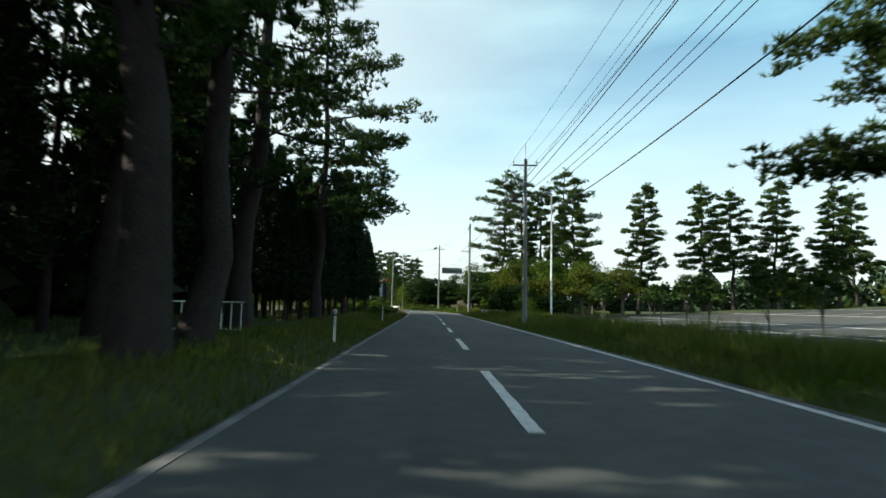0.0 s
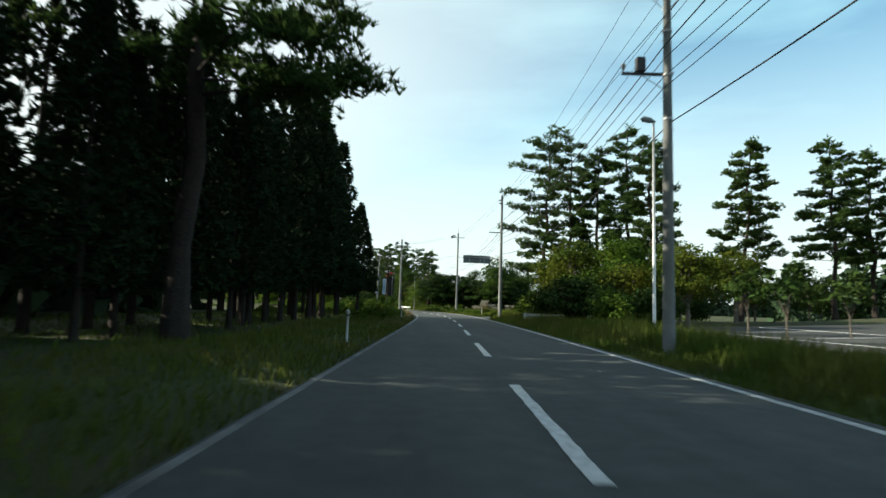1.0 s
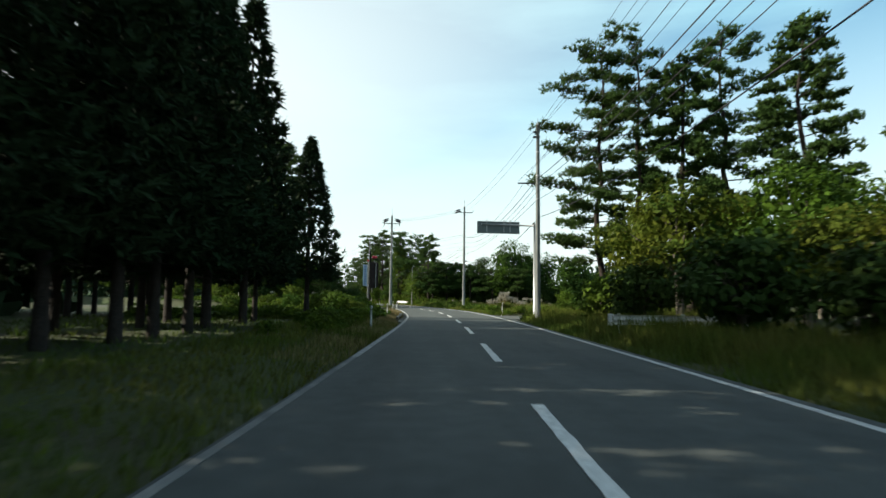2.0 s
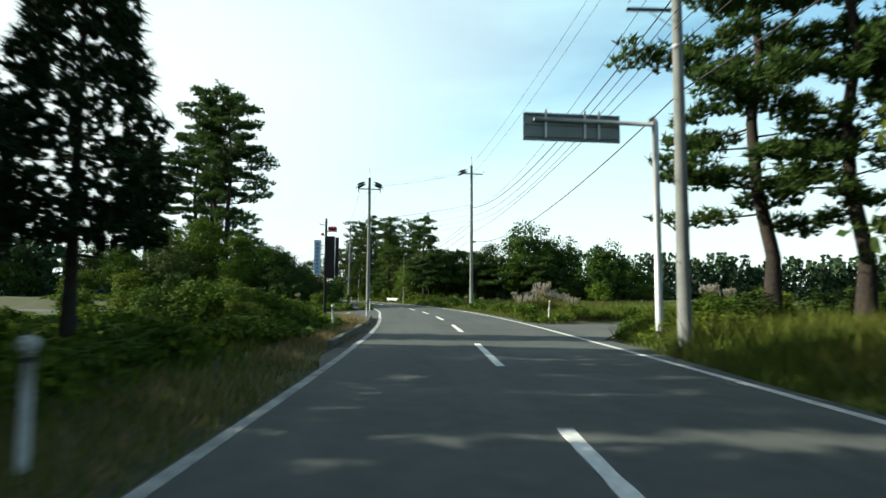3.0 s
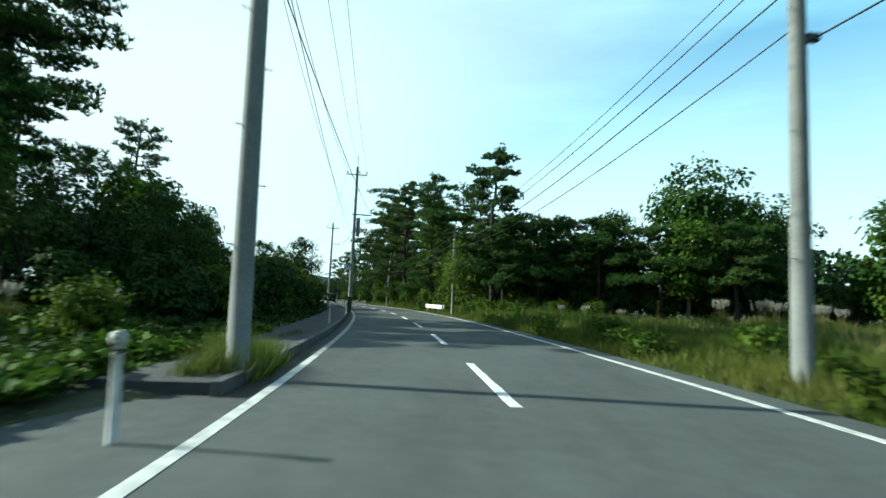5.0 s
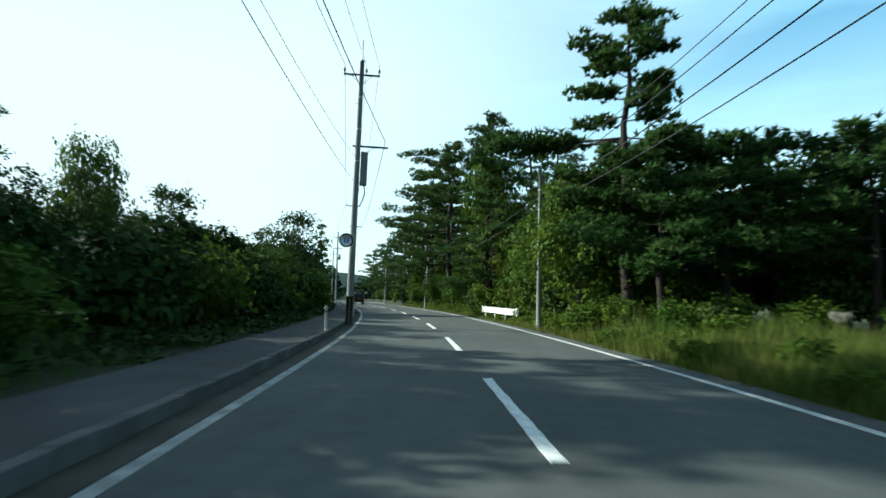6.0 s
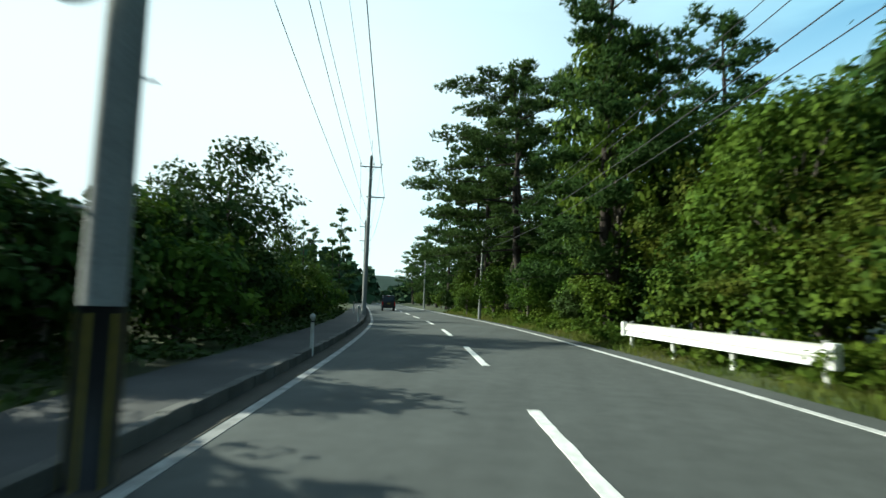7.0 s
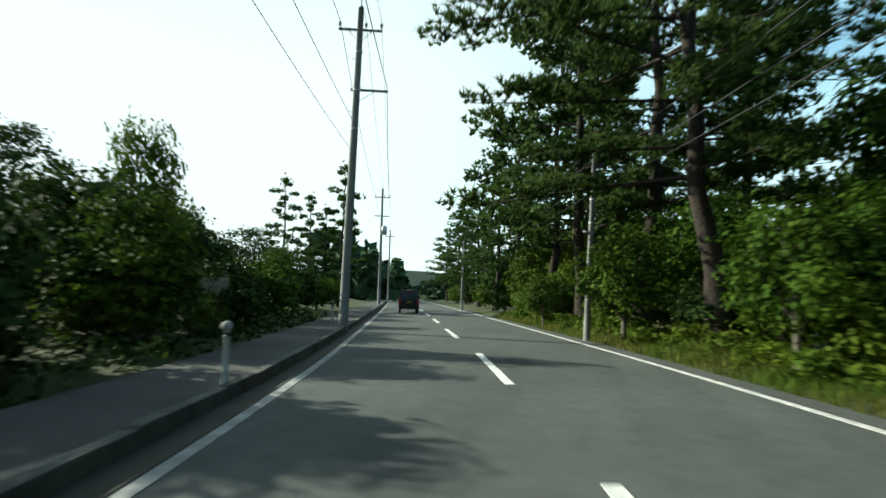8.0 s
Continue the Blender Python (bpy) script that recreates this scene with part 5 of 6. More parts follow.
repeat([silver], FIELD_PLUMES + EDGE_PLUMES + [(-16.7, 187.4, 0.9), (-15.8, 189.2, 0.85), (-17.4, 188.6, 0.9), (-11.9, 149.8, 1.3), (-10.9, 148.8, 1.3), (-9.9, 149.4, 1.2), (-9.2, 147.8, 1.05), (-8.2, 146.4, 0.95),
                 (-12.2, 121.0, 0.6), (-9.4, 121.6, 0.55), (-14.6, 121.4, 0.6), (-6.2, 121.8, 0.5)])


# ---- poles and wires ----
def ring_bolts(parent, h0, h1, r, n, seed):
    """Step bolts, one by one, up a pole."""
    for i in range(n):
        a, z = (0.4 if i % 2 else 0.4 + math.pi), h0 + (h1 - h0) * i / max(1, n - 1)
        d = Vector((math.cos(a), math.sin(a), 0))
        tube_part("step_bolt", [d * (r * 0.8) + Vector((0, 0, z)), d * (r + 0.13) + Vector((0, 0, z))], [0.011, 0.011], M_STEEL, parent, n=5)


def pin_insulator(parent, x, y, z):
    tube_part("insulator", [(x, y, z), (x, y, z + 0.08), (x, y, z + 0.1), (x, y, z + 0.16), (x, y, z + 0.17), (x, y, z + 0.24), (x, y, z + 0.27)],
              [0.02, 0.02, 0.06, 0.05, 0.075, 0.05, 0.02], M_CERAMIC, parent, n=8)


def strain_insulator(parent, p, d, length=0.75):
    """A dark tapered body between two thin rods, drooping from p along d."""
    d = Vector(d).normalized()
    shape = ((0.0, 0.02), (0.16, 0.022), (0.2, 0.06), (0.42, 0.095), (0.62, 0.1), (0.8, 0.07), (0.84, 0.025), (1.0, 0.016))
    pts = [Vector(p) + d * length * f - Vector((0, 0, 0.1 * f * f)) for f, _ in shape]
    rad = [r for _, r in shape]
    tube_part("strain_insulator", pts, rad, M_DARK_STEEL, parent, n=8)


def crossarm(parent, z, x0, x1, r, turn=0.0):
    bm = boxm(x0, x1, r, r + 0.075, z - 0.04, z + 0.04, bevel=0.006)
    ob = part("crossarm", bm, M_DARK_STEEL, parent, "dark steel crossarm")
    tube_part("arm_brace", [(x0 * 0.55, r + 0.03, z - 0.04), (0, r, z - 0.5)], [0.014, 0.014], M_STEEL, ob, n=5)
    if x1 > 0.5:
        tube_part("arm_brace", [(x1 * 0.55, r + 0.03, z - 0.04), (0, r, z - 0.5)], [0.014, 0.014], M_STEEL, ob, n=5)
    return ob


def utility_pole(x, y, h, label, r=0.17, turn=0.0, rod=1.0, lean=(0, 0), bolts=10, mat=None):
    z0 = ground_z(x, y)
    t = thing("utility_pole", pose(x, y, z0 - 0.1, lean[0], lean[1], turn), label, "utility pole", "utility poles")
    top = h - z0 + 0.1
    zs = np.linspace(0, top, 6)
    tube_part("shaft", [(0, 0, z) for z in zs], r * (1 - 0.42 * zs / max(top, 1)), mat or M_POLE, t, "" if mat else "pale grey concrete shaft", n=16)
    tube_part("cap", [(0, 0, top), (0, 0, top + 0.03), (0, 0, top + 0.06)], [r * 0.6, r * 0.6, 0.01], M_STEEL, t, n=12)
    if rod:
        tube_part("ground_wire_rod", [(0, 0, top - 0.3), (0, 0, top + rod)], [0.03, 0.02], M_STEEL, t, n=6)
    for i, z in enumerate((top * 0.62, top * 0.74, top * 0.86)):
        tube_part("band", [(0, 0, z - 0.03), (0, 0, z + 0.03)], [r * 0.82, r * 0.8], M_STEEL, t, n=14)
    if bolts:
        ring_bolts(t, 2.2, top - 1.0, r * 0.75, bolts, 1)
    t["top"] = top
    return t


CONC = "tall grey concrete utility pole with crossarms beside the road"
pole_0 = utility_pole(5.7, -2.0, 10.9, CONC, turn=-4)
pole_a = utility_pole(8.1, 38.3, 10.6, CONC, turn=-4, rod=1.0)
pole_b = utility_pole(10.2, 79.5, 12.0, CONC, turn=-2, rod=0.4)
pole_c = utility_pole(9.55, 118.9, 13.0, CONC, r=0.18, turn=6, rod=0.9)
pole_d = utility_pole(0.45, 117.8, 11.5, CONC, r=0.18, turn=6, rod=0.9)
pole_e = utility_pole(-4.8, 156.95, 11.9, CONC, r=0.16, turn=11, rod=1.0, lean=(0, 0.8))
pole_f = utility_pole(-14.8, 195.8, 12.0, CONC, r=0.18, turn=15, rod=1.2, lean=(0, 1.0))
pole_h = utility_pole(-27.0, 235.0, 12.4, CONC, r=0.17, turn=17, rod=0.6)
pole_j = utility_pole(-38.5, 273.0, 12.2, CONC, r=0.17, turn=17, rod=0.6, bolts=0)
for p in (pole_0, pole_a):
    z = 10.3
    crossarm(p, z, -0.8, 0.8, 0.1)
    for x in (-0.75, 0.12, 0.75):
        pin_insulator(p, x, 0.14, z + 0.04)
    crossarm(p, 7.95, -1.25, 0.2, 0.1)
    pin_insulator(p, -1.2, 0.14, 7.99)
part("switch_box", boxm(-0.85, -0.6, 0.02, 0.25, 8.0, 8.42, bevel=0.02), M_DARK_STEEL, pole_a, "small dark switch box")
crossarm(pole_b, 8.5, -1.2, 0.15, 0.12)
for z in (11.3, 11.6):
    part("cable_clamp", boxm(-0.3, 0.12, -0.07, 0.07, z, z + 0.1, bevel=0.01), M_DARK_STEEL, pole_b)
crossarm(pole_c, 12.3, -1.0, 1.05, 0.12)
crossarm(pole_d, 10.7, -0.95, 0.95, 0.12)
crossarm(pole_d, 7.15, -0.3, 0.32, 0.14)
for i, (y, z) in enumerate(((-0.25, 12.45), (0.15, 12.7), (0.5, 12.5))):
    strain_insulator(pole_c, (-0.35, y, z), (-1, 0.05, -0.28), 0.95)
    strain_insulator(pole_d, (0.3, y, z - 1.35), (1, 0.05, -0.26), 0.95)
    strain_insulator(pole_d, (-0.3, y, z - 1.35), (-0.9, -0.05, -0.3), 0.95)
for x in (-0.95, 0.95):
    tube_part("hanging_insulator", [(x, 0.15, 10.9), (x, 0.15, 10.75), (x, 0.15, 10.4)], [0.02, 0.05, 0.04], M_DARK_STEEL, pole_d, n=6)
tube_part("hook", [(1.05, 0.15, 12.3), (1.15, 0.15, 12.45), (1.16, 0.15, 12.6)], [0.03, 0.03, 0.03], M_DARK_STEEL, pole_c, n=6)
part("cable_clamp", boxm(0.15, 0.38, -0.08, 0.08, 6.02, 6.16, bevel=0.01), M_DARK_STEEL, pole_c)
for p, z in ((pole_e, 11.55), (pole_f, 11.35), (pole_h, 11.6), (pole_j, 11.4)):
    crossarm(p, z, -0.82, 0.82, 0.1)
    for x in (-0.78, 0.2, 0.78):
        pin_insulator(p, x, 0.14, z + 0.04)
crossarm(pole_e, 8.25, -0.25, 1.35, 0.12)
crossarm(pole_f, 9.05, -0.25, 1.15, 0.12)
crossarm(pole_h, 9.6, -0.8, 0.8, 0.12)
part("equipment_box", boxm(0.16, 0.46, -0.16, 0.16, 6.45, 7.95, bevel=0.03), M_POLE, pole_e, "tall grey equipment box")
tube_part("box_cable", [(0.36, 0, 6.45), (0.4, 0, 6.1), (0.3, 0, 5.7), (0.16, 0, 5.5)], [0.025] * 4, M_WIRE, pole_e, n=6)
tube_part("transformer", [(0.3, 0, 7.6), (0.3, 0, 7.62), (0.3, 0, 8.5), (0.3, 0, 8.55)], [0.05, 0.3, 0.3, 0.08], M_STEEL, pole_h, n=14)
# black and yellow guard at the foot of pole_e
tube_part("guard_sleeve", [(0, 0, 0.15), (0, 0, 1.5)], [0.168, 0.165], M_BLACK, pole_e, "black guard sleeve with yellow bars", n=16)
for i in range(6):
    a = i * math.pi / 3
    bm = boxm(-0.014, 0.014, 0.158, 0.172, 0.2, 1.45, m=Matrix.Rotation(a, 4, 'Z'))
    part("yellow_bar", bm, M_YELLOW, pole_e)

THIN = "thin grey telephone pole among the roadside plants"
pole_g = utility_pole(3.5, 158.1, 7.3, THIN, r=0.12, turn=11, rod=0, bolts=6)
pole_i = utility_pole(-6.3, 196.2, 6.5, THIN, r=0.12, turn=16, rod=0, bolts=4, lean=(0, 2.0))
pole_k = utility_pole(-17.5, 231.5, 6.5, THIN, r=0.12, turn=17, rod=0, bolts=0)
for p in (pole_g, pole_i):
    part("cable_clamp", boxm(-0.25, 0.12, -0.06, 0.06, 3.78, 3.84, bevel=0.01), M_STEEL, p)
    part("cable_clamp", boxm(0.08, 0.32, -0.07, 0.07, 6.02, 6.18, bevel=0.01), M_DARK_STEEL, p)


def wire(a, b, sag=0.6, r=0.016, n=18, name="overhead_wire"):
    a, b = Vector(a), Vector(b)
    pts = []
    for i in range(n + 1):
        f = i / n
        pts.append(tuple(a.lerp(b, f) - Vector((0, 0, sag * 4 * f * (1 - f)))))
    return tagged(tube_part(name, pts, [r] * (n + 1), M_WIRE, n=5), "thin dark overhead cable between poles", "cable", "overhead wires")


def on(p, x, y, z):
    """A point beside a pole; z is the height over the road."""
    return p.matrix_world @ Vector((x, y, z - p.matrix_world.translation.z))


bpy.context.view_layer.update()
for x in (-0.75, 0.12, 0.75):
    wire(on(pole_0, x, 0.14, 10.6), on(pole_a, x, 0.14, 10.6), 0.5, 0.008)
    wire(on(pole_a, x, 0.14, 10.6), on(pole_b, x * 0.3 - 0.1, 0.1, 11.6 + x * 0.2), 0.6, 0.008)
for x in (-0.3, 0.1):
    wire(on(pole_b, x, 0.1, 11.6), on(pole_c, x * 2, 0.14, 12.4), 0.5, 0.008)
for z0, za, zb, zc, sag0, sag, r in ((10.6, 9.2, 9.55, 9.2, 0.5, 1.3, 0.009), (9.9, 8.66, 8.6, 9.15, 0.45, 1.2, 0.019), (8.4, 8.29, 8.2, 8.45, 0.7, 1.1, 0.012),
                                     (8.1, 7.78, 7.8, 7.9, 0.7, 1.05, 0.011), (7.8, 7.45, 7.3, 6.95, 0.7, 0.55, 0.012)):
    wire(on(pole_0, -0.1, 0, z0), on(pole_a, -0.1, 0, za), sag0, r)
    wire(on(pole_a, -0.1, 0, za), on(pole_b, -0.1, 0, zb), 0.8, r)
    wire(on(pole_b, -0.1, 0, zb), on(pole_c, 0.1, 0, zc), sag, r)
wire(on(pole_0, -1.2, 0.14, 8.2), on(pole_a, -1.2, 0.14, 8.2), 0.6, 0.01)
wire(on(pole_a, -1.2, 0.14, 8.2), on(pole_b, -1.15, 0.14, 8.55), 0.7, 0.01)
wire(on(pole_0, 0.1, 0, 6.8), on(pole_a, 0.1, 0, 6.47), 0.75, 0.018)
wire(on(pole_a, 0.1, 0, 6.47), on(pole_b, 0.1, 0, 6.3), 0.9, 0.018)
wire(on(pole_b, 0.1, 0, 6.3), on(pole_c, 0.35, 0, 6.1), 1.1, 0.018)
# across the road
for i, (y, z) in enumerate(((-0.25, 12.45), (0.15, 12.7), (0.5, 12.5))):
    wire(on(pole_c, -1.28, y, z - 0.26), on(pole_d, 1.22, y, z - 1.6), 0.15, 0.007)
for zc, zd, r in ((9.4, 7.85, 0.013), (9.15, 7.45, 0.007), (8.5, 6.9, 0.007), (8.0, 6.6, 0.007), (7.5, 6.42, 0.007)):
    wire(on(pole_c, -0.15, 0, zc), on(pole_d, 0.15, 0, zd), 0.12, r)
# left line onwards
for x, r in ((-0.78, 0.012), (0.2, 0.008), (0.78, 0.008)):
    wire(on(pole_d, x, 0.2, 10.6), on(pole_e, x, 0.14, 11.75), 0.9, r)
    wire(on(pole_e, x, 0.14, 11.75), on(pole_f, x, 0.14, 11.55), 0.6, r)
    wire(on(pole_f, x, 0.14, 11.55), on(pole_h, x, 0.14, 11.8), 0.6, r)
    wire(on(pole_h, x, 0.14, 11.8), on(pole_j, x, 0.14, 11.6), 0.6, r)
wire(on(pole_d, -0.2, 0.2, 7.6), on(pole_e, 1.2, 0.16, 8.3), 0.4, 0.015)
wire(on(pole_d, 0.3, 0.2, 6.7), on(pole_e, -0.15, 0.16, 6.45), 0.66, 0.009)
wire(on(pole_d, -0.3, 0.2, 8.2), on(pole_e, -0.1, 0.16, 7.5), 1.0, 0.007)
wire(on(pole_e, -0.12, 0.16, 6.5), on(pole_f, -0.14, 0.16, 6.7), 0.6, 0.008)
wire(on(pole_e, 0.2, 0.16, 7.4), on(pole_f, 0.1, 0.16, 7.4), 0.56, 0.009)
wire(on(pole_e, 1.2, 0.16, 8.3), on(pole_f, 1.1, 0.16, 9.1), 0.6, 0.014)
wire(on(pole_f, 1.1, 0.16, 9.1), on(pole_h, 0.8, 0.16, 9.65), 0.6, 0.014)
# telephone line on the right
for zc, zg, r in ((8.2, 7.1, 0.011), (7.8, 6.7, 0.013), (7.2, 6.05, 0.016), (6.4, 5.55, 0.014)):
    wire(on(pole_c, 0.15, 0, zc), on(pole_g, 0.1, 0, zg), 0.75, r)
    wire(on(pole_g, 0.1, 0, zg), on(pole_i, 0.1, 0, zg - 0.45), 0.55, r * 0.8)
    wire(on(pole_i, 0.1, 0, zg - 0.45), on(pole_k, 0.1, 0, zg - 0.5), 0.5, 0.009)

# ---- street lamp in the car park ----
lamp = thing("street_lamp", pose(13.7, 52.3, ground_z(13.7, 52.3) - 0.1, 0, 0, 10), "tall white street lamp beside the car park", "street lamp")
tube_part("post", [(0, 0, 0), (0, 0, 5), (0, 0, 11.0)], [0.09, 0.075, 0.055], M_WHITE, lamp, n=12)
tube_part("base_collar", [(0, 0, 0), (0, 0, 0.5)], [0.13, 0.12], M_WHITE, lamp, n=12)
tube_part("lamp_head", [(0.1, 0, 11.02), (-0.05, 0, 11.05), (-0.2, 0, 11.08), (-0.6, 0, 11.12), (-0.75, 0, 11.1)], [0.05, 0.1, 0.15, 0.16, 0.04], M_SIGN_BACK, lamp, "flat grey lamp head", n=12)

# ---- overhead direction sign, seen from its back ----
sign_post = thing("direction_sign", pose(10.45, 81.5, ground_z(10.45, 81.5) - 0.1, 0, 0, 3), "overhead road sign on a cantilever, seen from behind", "road sign")
tube_part("post", [(0, 0, 0), (0, 0, 3), (0, 0, 6.15), (-0.12, 0, 6.28)], [0.105, 0.1, 0.09, 0.08], M_STEEL, sign_post, "galvanised steel post", n=14)
for z in (6.08,):
    tube_part("arm", [(0, 0, z), (-3.45, 0, z + 0.03)], [0.06, 0.055], M_STEEL, sign_post, n=10)
panel = part("panel", boxm(-3.72, -0.98, 0.09, 0.12, 5.54, 6.3, bevel=0.006), M_SIGN_BACK, sign_post, "grey back of the sign panel")
for z in (5.66, 6.0, 6.28):
    part("panel_rail", boxm(-3.7, -1.0, 0.05, 0.09, z - 0.025, z + 0.025), M_SIGN_BACK, panel)
for x in (-3.1, -2.0, -1.6):
    part("panel_bracket", boxm(x - 0.03, x + 0.03, 0.03, 0.1, 5.62, 6.4), M_STEEL, panel)


# ---- guard rails ----
def guard_rail(x0, y0, x1, y1, label, z=0.42, h=0.36, posts=3):
    d = Vector((x1 - x0, y1 - y0, 0))
    t = thing("guard_rail", pose(x0, y0, ground_z(x0, y0), 0, 0, math.degrees(math.atan2(d.y, d.x))), label, "guard rail")
    L = d.length
    prof = [(0.05, 0), (0.0, 0.05), (0.0, 0.11), (0.045, 0.16), (0.045, 0.2), (0.0, 0.25), (0.0, 0.31), (0.05, 0.36)]
    bm = bmesh.new()
    rows = []
    for x in np.linspace(-0.05, L + 0.05, 9):
        rows.append([bm.verts.new((x, -p[0] + 0.0, z + p[1] * h / 0.36)) for p in prof] + [bm.verts.new((x, -p[0] + 0.012, z + p[1] * h / 0.36)) for p in reversed(prof)])
    n = len(rows[0])
    for a, b in zip(rows, rows[1:]):
        for i in range(n):
            bm.faces.new((a[i], a[(i + 1) % n], b[(i + 1) % n], b[i]))
    bm.faces.new(rows[0])
    bm.faces.new(rows[-1][::-1])
    bmesh.ops.recalc_face_normals(bm, faces=bm.faces)
    part("beam", bm, M_RAIL_WHITE, t, "white corrugated steel beam")
    for x in (0.0, L):
        part("end_cap", boxm(x - 0.1, x + 0.1, -0.1, 0.05, z - 0.03, z + h + 0.03, bevel=0.03), M_RAIL_WHITE, t, "rounded end piece")
    for i in range(posts):
        x = 0.3 + (L - 0.6) * i / (posts - 1)
        tube_part("post", [(x, 0.09, -0.3), (x, 0.09, z + h + 0.05)], [0.06, 0.06], M_RAIL_WHITE, t, n=10)
    return t


guard_rail(9.7, 65.3, 14.6, 64.2, "short dirty white guard rail on the verge")
guard_rail(0.72, 171.8, 2.75, 163.3, "bright white guard rail half hidden by weeds", posts=4)


# ---- delineator posts ----
def delineator(m, h=0.95, label="white roadside delineator post with a round reflector"):
    t = thing("delineator_post", m, label, "delineator", "delineators")
    tube_part("post", [(0, 0, -0.2), (0, 0, h * 0.5), (0, 0, h - 0.12)], [0.044, 0.043, 0.042], M_POST, t, n=12)
    tube_part("cap", [(0, 0, h - 0.13), (0, 0, h - 0.03), (0, 0, h)], [0.046, 0.046, 0.03], M_POST, t, n=12)
    head = tube_part("reflector_head", [(0, 0.03, h - 0.07), (0, -0.05, h - 0.07), (0, -0.056, h - 0.07)], [0.062, 0.066, 0.055], M_POST, t, "round white reflector housing", n=16)
    tube_part("reflector", [(0, -0.055, h - 0.07), (0, -0.062, h - 0.07), (0, -0.063, h - 0.07)], [0.048, 0.047, 0.01], M_LENS, head, "round clear reflector", n=14)
    tube_part("band", [(0, 0, h - 0.2), (0, 0, h - 0.16)], [0.0455, 0.0455], M_DARK_STEEL, t, n=12)
    return t


first = delineator(pose(-2.05, 19.2, 0.0))
for x, y, z in ((-0.8, 41.0, 0.0), (0.82, 70.2, 0.0), (1.0, 87.5, -0.03), (1.52, 98.8, 0.05), (0.85, 113.8, 0.0), (-1.55, 133.9, 0.05), (-3.72, 149.75, 0.0), (-6.88, 166.2, 0.02), (-11.0, 182.6, 0.02), (-16.6, 199.0, 0.1)):
    copy_thing(first, pose(x, y, z, 0, 0, turn_at(y)))

# ---- boards at the side road ----
board = thing("notice_board", pose(-1.12, 101.5, -0.05, 0, 0, 4), "tall dark and pale blue notice boards on a black post", "notice board")
tube_part("post", [(0, 0, 0), (0, 0, 0.06), (0, 0, 0.3), (0, 0, 0.42), (0, 0, 3), (0, 0, 5.85)], [0.2, 0.2, 0.1, 0.08, 0.075, 0.06], M_POST_DARK, board, "black steel post with a wide foot", n=14)
dark = part("dark_board", boxm(0.02, 0.52, -0.13, -0.06, 2.3, 4.78, bevel=0.012), M_BROWN_BOARD, board, "tall dark brown board")
part("edge_strip", boxm(0.525, 0.555, -0.135, -0.1, 2.32, 4.76), M_STEEL, dark, "pale metal edge strip")
part("dark_board", boxm(0.56, 0.76, -0.02, 0.05, 2.4, 4.72, bevel=0.012), M_BROWN_BOARD, board, "tall dark brown board")
for z in (2.5, 3.5, 4.6):
    part("board_clamp", boxm(-0.09, 0.7, -0.058, -0.025, z - 0.03, z + 0.03), M_DARK_STEEL, board)
pale = part("pale_board", boxm(-0.68, -0.3, -0.06, -0.02, 2.5, 4.5, bevel=0.008), M_PALE_BLUE, board, "pale blue board with faded blue lettering bars")
part("board_rim", boxm(-0.7, -0.28, -0.062, -0.015, 4.5, 4.54), M_DARK_STEEL, pale)
for i in range(8):
    z = 4.3 - i * 0.235
    part("lettering_bar", boxm(-0.57, -0.41, -0.066, -0.061, z - 0.085, z + 0.085), M_FADED_BLUE, pale)
part("ladder_rail", boxm(-0.285, -0.25, -0.05, -0.02, 2.5, 4.5), M_STEEL, board)
for z in (2.7, 3.2, 3.7, 4.2):
    part("bracket", boxm(-0.25, -0.06, -0.045, -0.015, z - 0.02, z + 0.02), M_DARK_STEEL, board)
part("lamp_arm", boxm(0.04, 0.66, -0.03, 0.03, 5.06, 5.12, bevel=0.01), M_BLACK, board, "black lamp bracket")
part("lamp_arm", boxm(-0.32, -0.04, -0.02, 0.02, 4.84, 4.88), M_BLACK, board)
tube_part("red_lamp", [(0.12, 0, 5.25), (0.14, 0, 5.25), (0.4, 0, 5.25), (0.6, 0, 5.25), (0.64, 0, 5.25)], [0.03, 0.12, 0.13, 0.12, 0.03], M_RED, board, "large red lamp", n=14)
tube_part("red_lamp", [(-0.28, -0.02, 4.9), (-0.27, -0.02, 4.9), (-0.14, -0.02, 4.9), (-0.12, -0.02, 4.9)], [0.02, 0.085, 0.085, 0.02], M_RED, board, "small red lamp", n=12)
part("lamp_shade", boxm(-0.42, -0.05, -0.1, 0.06, -0.02, 0.02, bevel=0.012, m=pose(0, 0, 5.42, 0, 14, 0)), M_WHITE, board, "tilted white lamp plate")
part("top_bracket", boxm(-0.12, 0.14, -0.02, 0.02, 5.6, 5.64), M_STEEL, board)

# ---- round speed sign on the pole ----
sp = thing("speed_sign", pose(-4.98, 156.7, 3.7, 0, 0, 11), "round white speed sign with a dark rim, fixed to the pole", "road sign")
tube_part("disc", [(0, 0.0, 0), (0, -0.012, 0), (0, -0.02, 0)], [0.31, 0.31, 0.305], M_WHITE, sp, n=32)
bmr = bmesh.new()
ro = [bmr.verts.new((0.315 * math.cos(a), -0.026, 0.315 * math.sin(a))) for a in np.linspace(0, 2 * math.pi, 32, endpoint=False)]
ri = [bmr.verts.new((0.245 * math.cos(a), -0.026, 0.245 * math.sin(a))) for a in np.linspace(0, 2 * math.pi, 32, endpoint=False)]
for i in range(32):
    bmr.faces.new((ro[i], ro[(i + 1) % 32], ri[(i + 1) % 32], ri[i]))
ext = bmesh.ops.extrude_face_region(bmr, geom=bmr.faces[:])
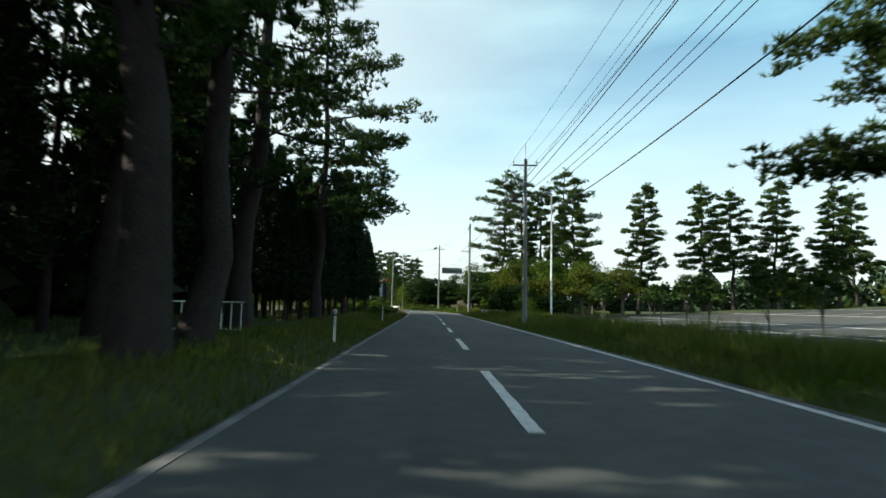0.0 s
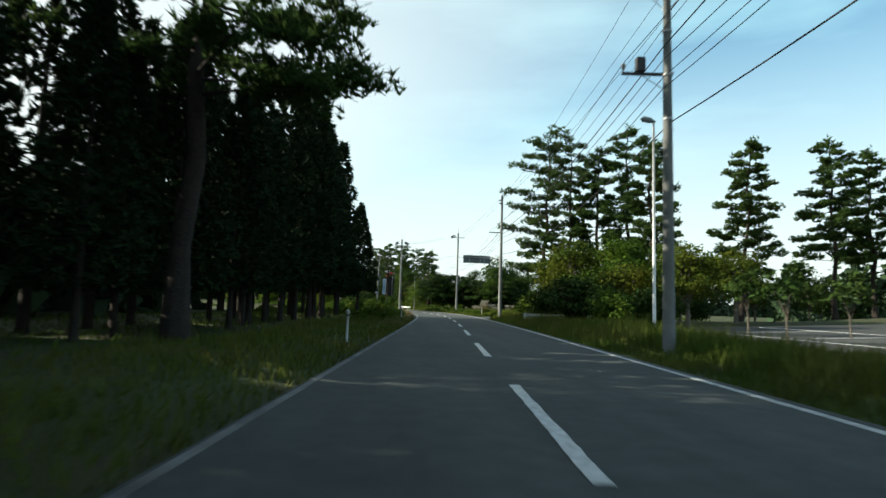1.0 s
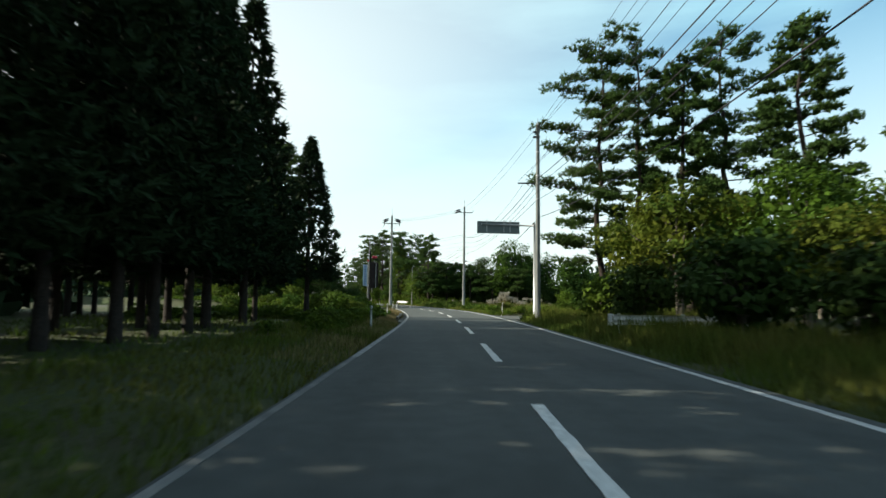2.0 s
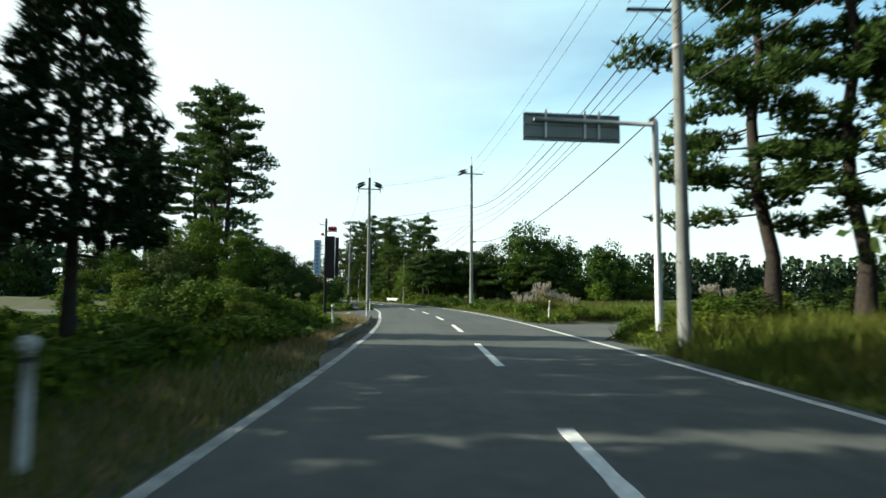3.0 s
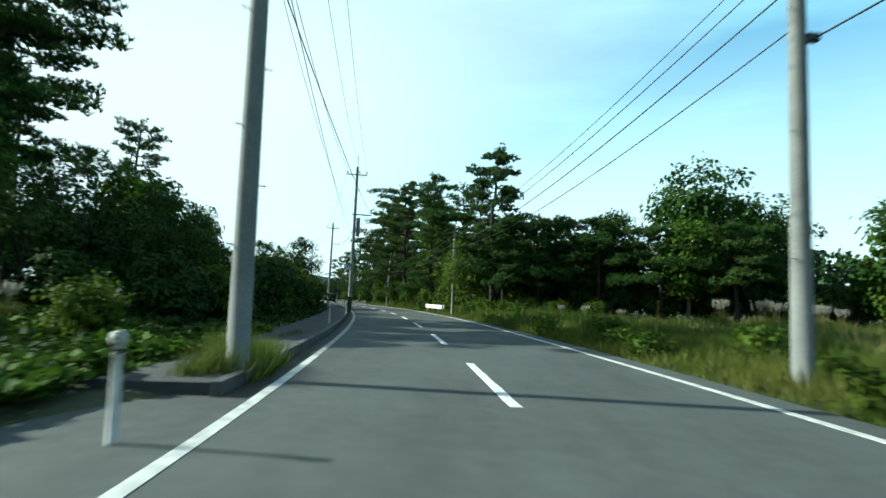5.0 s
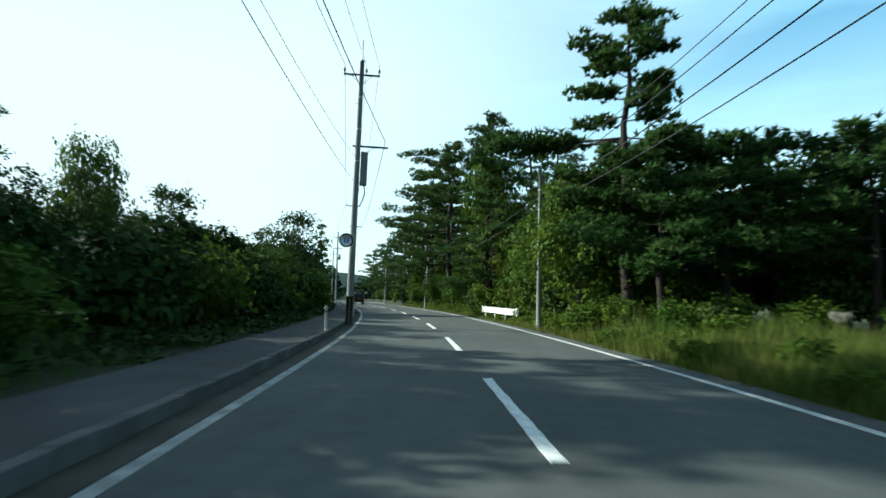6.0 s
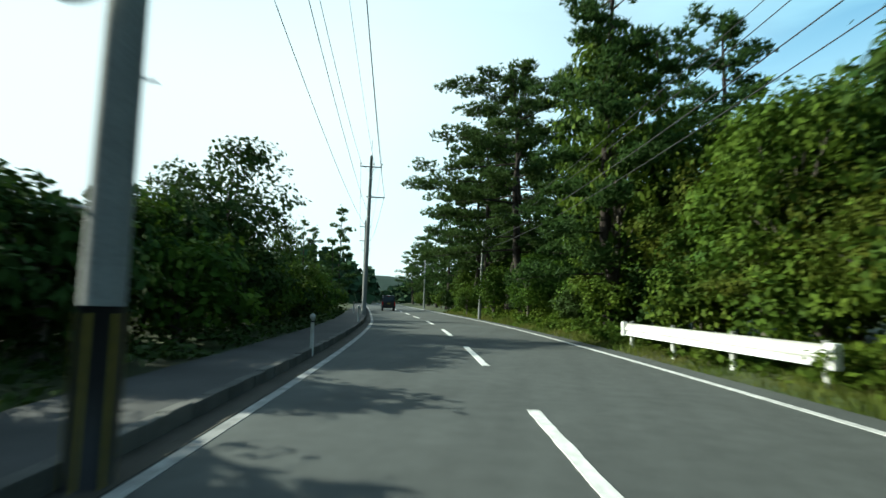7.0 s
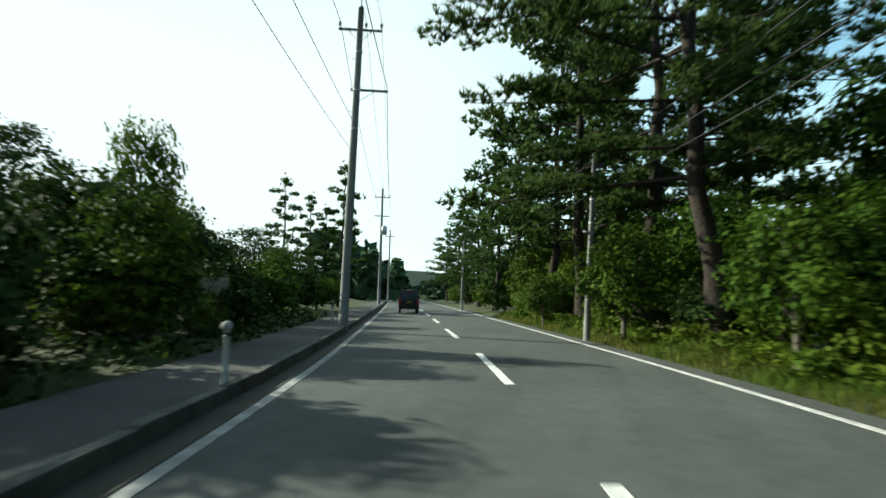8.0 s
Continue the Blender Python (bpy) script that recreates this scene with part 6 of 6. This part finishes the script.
bmesh.ops.translate(bmr, vec=(0, 0.004, 0), verts=[v for v in ext["geom"] if isinstance(v, bmesh.types.BMVert)])
part("rim", bmr, M_BLACK, sp, "dark ring round the sign")
for x in (-0.1, 0.02):
    part("numeral_bar", boxm(x, x + 0.08, -0.026, -0.021, -0.12, 0.12), M_BLUE, sp, "faded blue numeral")
tube_part("clamp", [(0.05, 0.0, 0.0), (0.05, 0.14, 0.0)], [0.02, 0.02], M_STEEL, sp, n=6)

# ---- yellow posts, cabinet in the field ----
def marker_post(x, y, h, lean):
    t = thing("marker_post", pose(x, y, ground_z(x, y) - 0.1, lean, lean * 0.5, 0), "thin leaning yellow marker post in the grass", "post", "marker posts")
    tube_part("post", [(0, 0, 0), (0, 0, h)], [0.035, 0.03], M_YELLOW, t, n=8)
    tube_part("cap", [(0, 0, h), (0, 0, h + 0.05)], [0.04, 0.02], M_YELLOW, t, n=8)


marker_post(9.8, 127.0, 1.3, 4)
marker_post(17.5, 116.5, 1.1, 12)

white_post = thing("marker_post", pose(10.2, 93.0, ground_z(10.2, 93.0), 1.5, 3, 0), "slender plain white marker post in the weeds", "post", "marker posts")
tube_part("post", [(0, 0, -0.1), (0, 0, 0.6), (0, 0, 1.06)], [0.035, 0.034, 0.033], M_RAIL_WHITE, white_post, n=10)
tube_part("cap", [(0, 0, 1.06), (0, 0, 1.09), (0, 0, 1.11)], [0.037, 0.037, 0.02], M_RAIL_WHITE, white_post, n=10)

# ---- white fence under the trees ----
fence = thing("fence", pose(-7.5, 20.5, ground_z(-7.5, 20.5), 0, 0, 3), "low white railing under the trees", "fence")
for i in range(9):
    tube_part("post", [(i * 0.3, 0, -0.1), (i * 0.3, 0, 1.0)], [0.02, 0.02], M_WHITE, fence, n=6)
for z in (0.15, 1.0):
    tube_part("rail", [(-0.1, 0, z), (2.5, 0, z)], [0.025, 0.025], M_WHITE, fence, n=6)


# ---- small dark van ahead ----
def van(m):
    t = thing("van", m, "small boxy black van with red tail lamps on the road", "car")
    prof = [(-1.66, 0.32), (-1.69, 0.62), (-1.67, 0.95), (-1.55, 1.5), (-1.4, 1.68), (0.55, 1.7), (0.95, 1.58), (1.45, 1.0), (1.68, 0.85), (1.7, 0.35)]
    bm = bmesh.new()
    rings = []
    for x, inset in ((-0.74, 0.05), (-0.735, 0.0), (0.735, 0.0), (0.74, 0.05)):
        ring = []
        for y, z in prof:
            tuck = 0.12 * smooth_step(0.95, 1.7, z)
            ring.append(bm.verts.new(((abs(x) - tuck - inset) * (1 if x > 0 else -1), y * (1 - inset * 0.4), z - inset * 0.3)))
        rings.append(ring)
    n = len(prof)
    for a, b in zip(rings, rings[1:]):
        for i in range(n):
            bm.faces.new((a[i], b[i], b[(i + 1) % n], a[(i + 1) % n]))
    bm.faces.new(rings[0])
    bm.faces.new(rings[-1][::-1])
    bmesh.ops.recalc_face_normals(bm, faces=bm.faces)
    body = part("body", bm, M_CAR, t, "glossy black bodywork")
    part("rear_window", boxm(-0.53, 0.53, -0.015, 0.015, 0, 0.5, bevel=0.01, m=pose(0, -1.66, 1.02, -11, 0, 0)), M_GLASS, t, "dark tinted rear window")
    for s in (-1, 1):
        part("tail_lamp", boxm(s * 0.66 - 0.06, s * 0.66 + 0.06, -0.02, 0.02, 0, 0.42, bevel=0.012, m=pose(0, -1.695, 0.58, 0, 0, 0)), M_TAIL, t, "red tail lamp")
        part("side_window", boxm(-0.012, 0.012, -1.2, 0.6, 0, 0.45, bevel=0.008, m=pose(s * 0.695, 0, 1.05, 0, s * -9, 0)), M_GLASS, t, "dark side window")
        part("door_mirror", boxm(-0.07, 0.07, -0.04, 0.04, -0.08, 0.08, bevel=0.02, m=pose(s * 0.82, 0.85, 1.1, 0, 0, 0)), M_CAR, t)
        for y in (-1.1, 1.12):
            w = tube_part("wheel", [(s * 0.56, y, 0.27), (s * 0.57, y, 0.27), (s * 0.7, y, 0.27), (s * 0.71, y, 0.27)], [0.2, 0.27, 0.27, 0.2], M_TYRE, t, "black tyre", n=20)
            tube_part("rim", [(s * 0.7, y, 0.27), (s * 0.716, y, 0.27)], [0.17, 0.15], M_STEEL, w, n=14)
    part("bumper", boxm(-0.7, 0.7, -1.76, -1.6, 0.3, 0.56, bevel=0.03), M_CAR, t)
    part("number_plate", boxm(-0.165, 0.165, -1.702, -1.69, 0.72, 0.885, bevel=0.003), M_YELLOW, t, "plain yellow plate")
    part("high_brake_lamp", boxm(-0.14, 0.14, -1.5, -1.46, 1.6, 1.64), M_TAIL, t)
    return t


van(at_road(219.0, -1.2, 0.0))


# ---- far white house at the road's end ----
def house(m):
    t = thing("house", m, "small distant white house with a grey roof", "house")
    part("wall", boxm(-4, 4, -3, 3, 0, 3.0), M_WALL, t)
    bm = bmesh.new()
    vs = [bm.verts.new(p) for p in ((-4.5, -3.6, 2.9), (4.5, -3.6, 2.9), (4.5, 3.6, 2.9), (-4.5, 3.6, 2.9), (-4.5, 0, 4.8), (4.5, 0, 4.8))]
    for f in ((0, 1, 5, 4), (2, 3, 4, 5), (0, 4, 3), (1, 2, 5), (3, 2, 1, 0)):
        bm.faces.new([vs[i] for i in f])
    part("roof", bm, M_ROOF, t)
    for x in (-2.2, 1.6):
        w = part("window", boxm(x - 0.8, x + 0.8, -3.04, -2.98, 0.9, 2.1), M_GLASS, t)
        part("frame", boxm(x - 0.88, x + 0.88, -3.06, -3.03, 2.1, 2.18), M_WHITE, w)
    return t


house(pose(-88, 390, 0.25, 0, 0, 20))
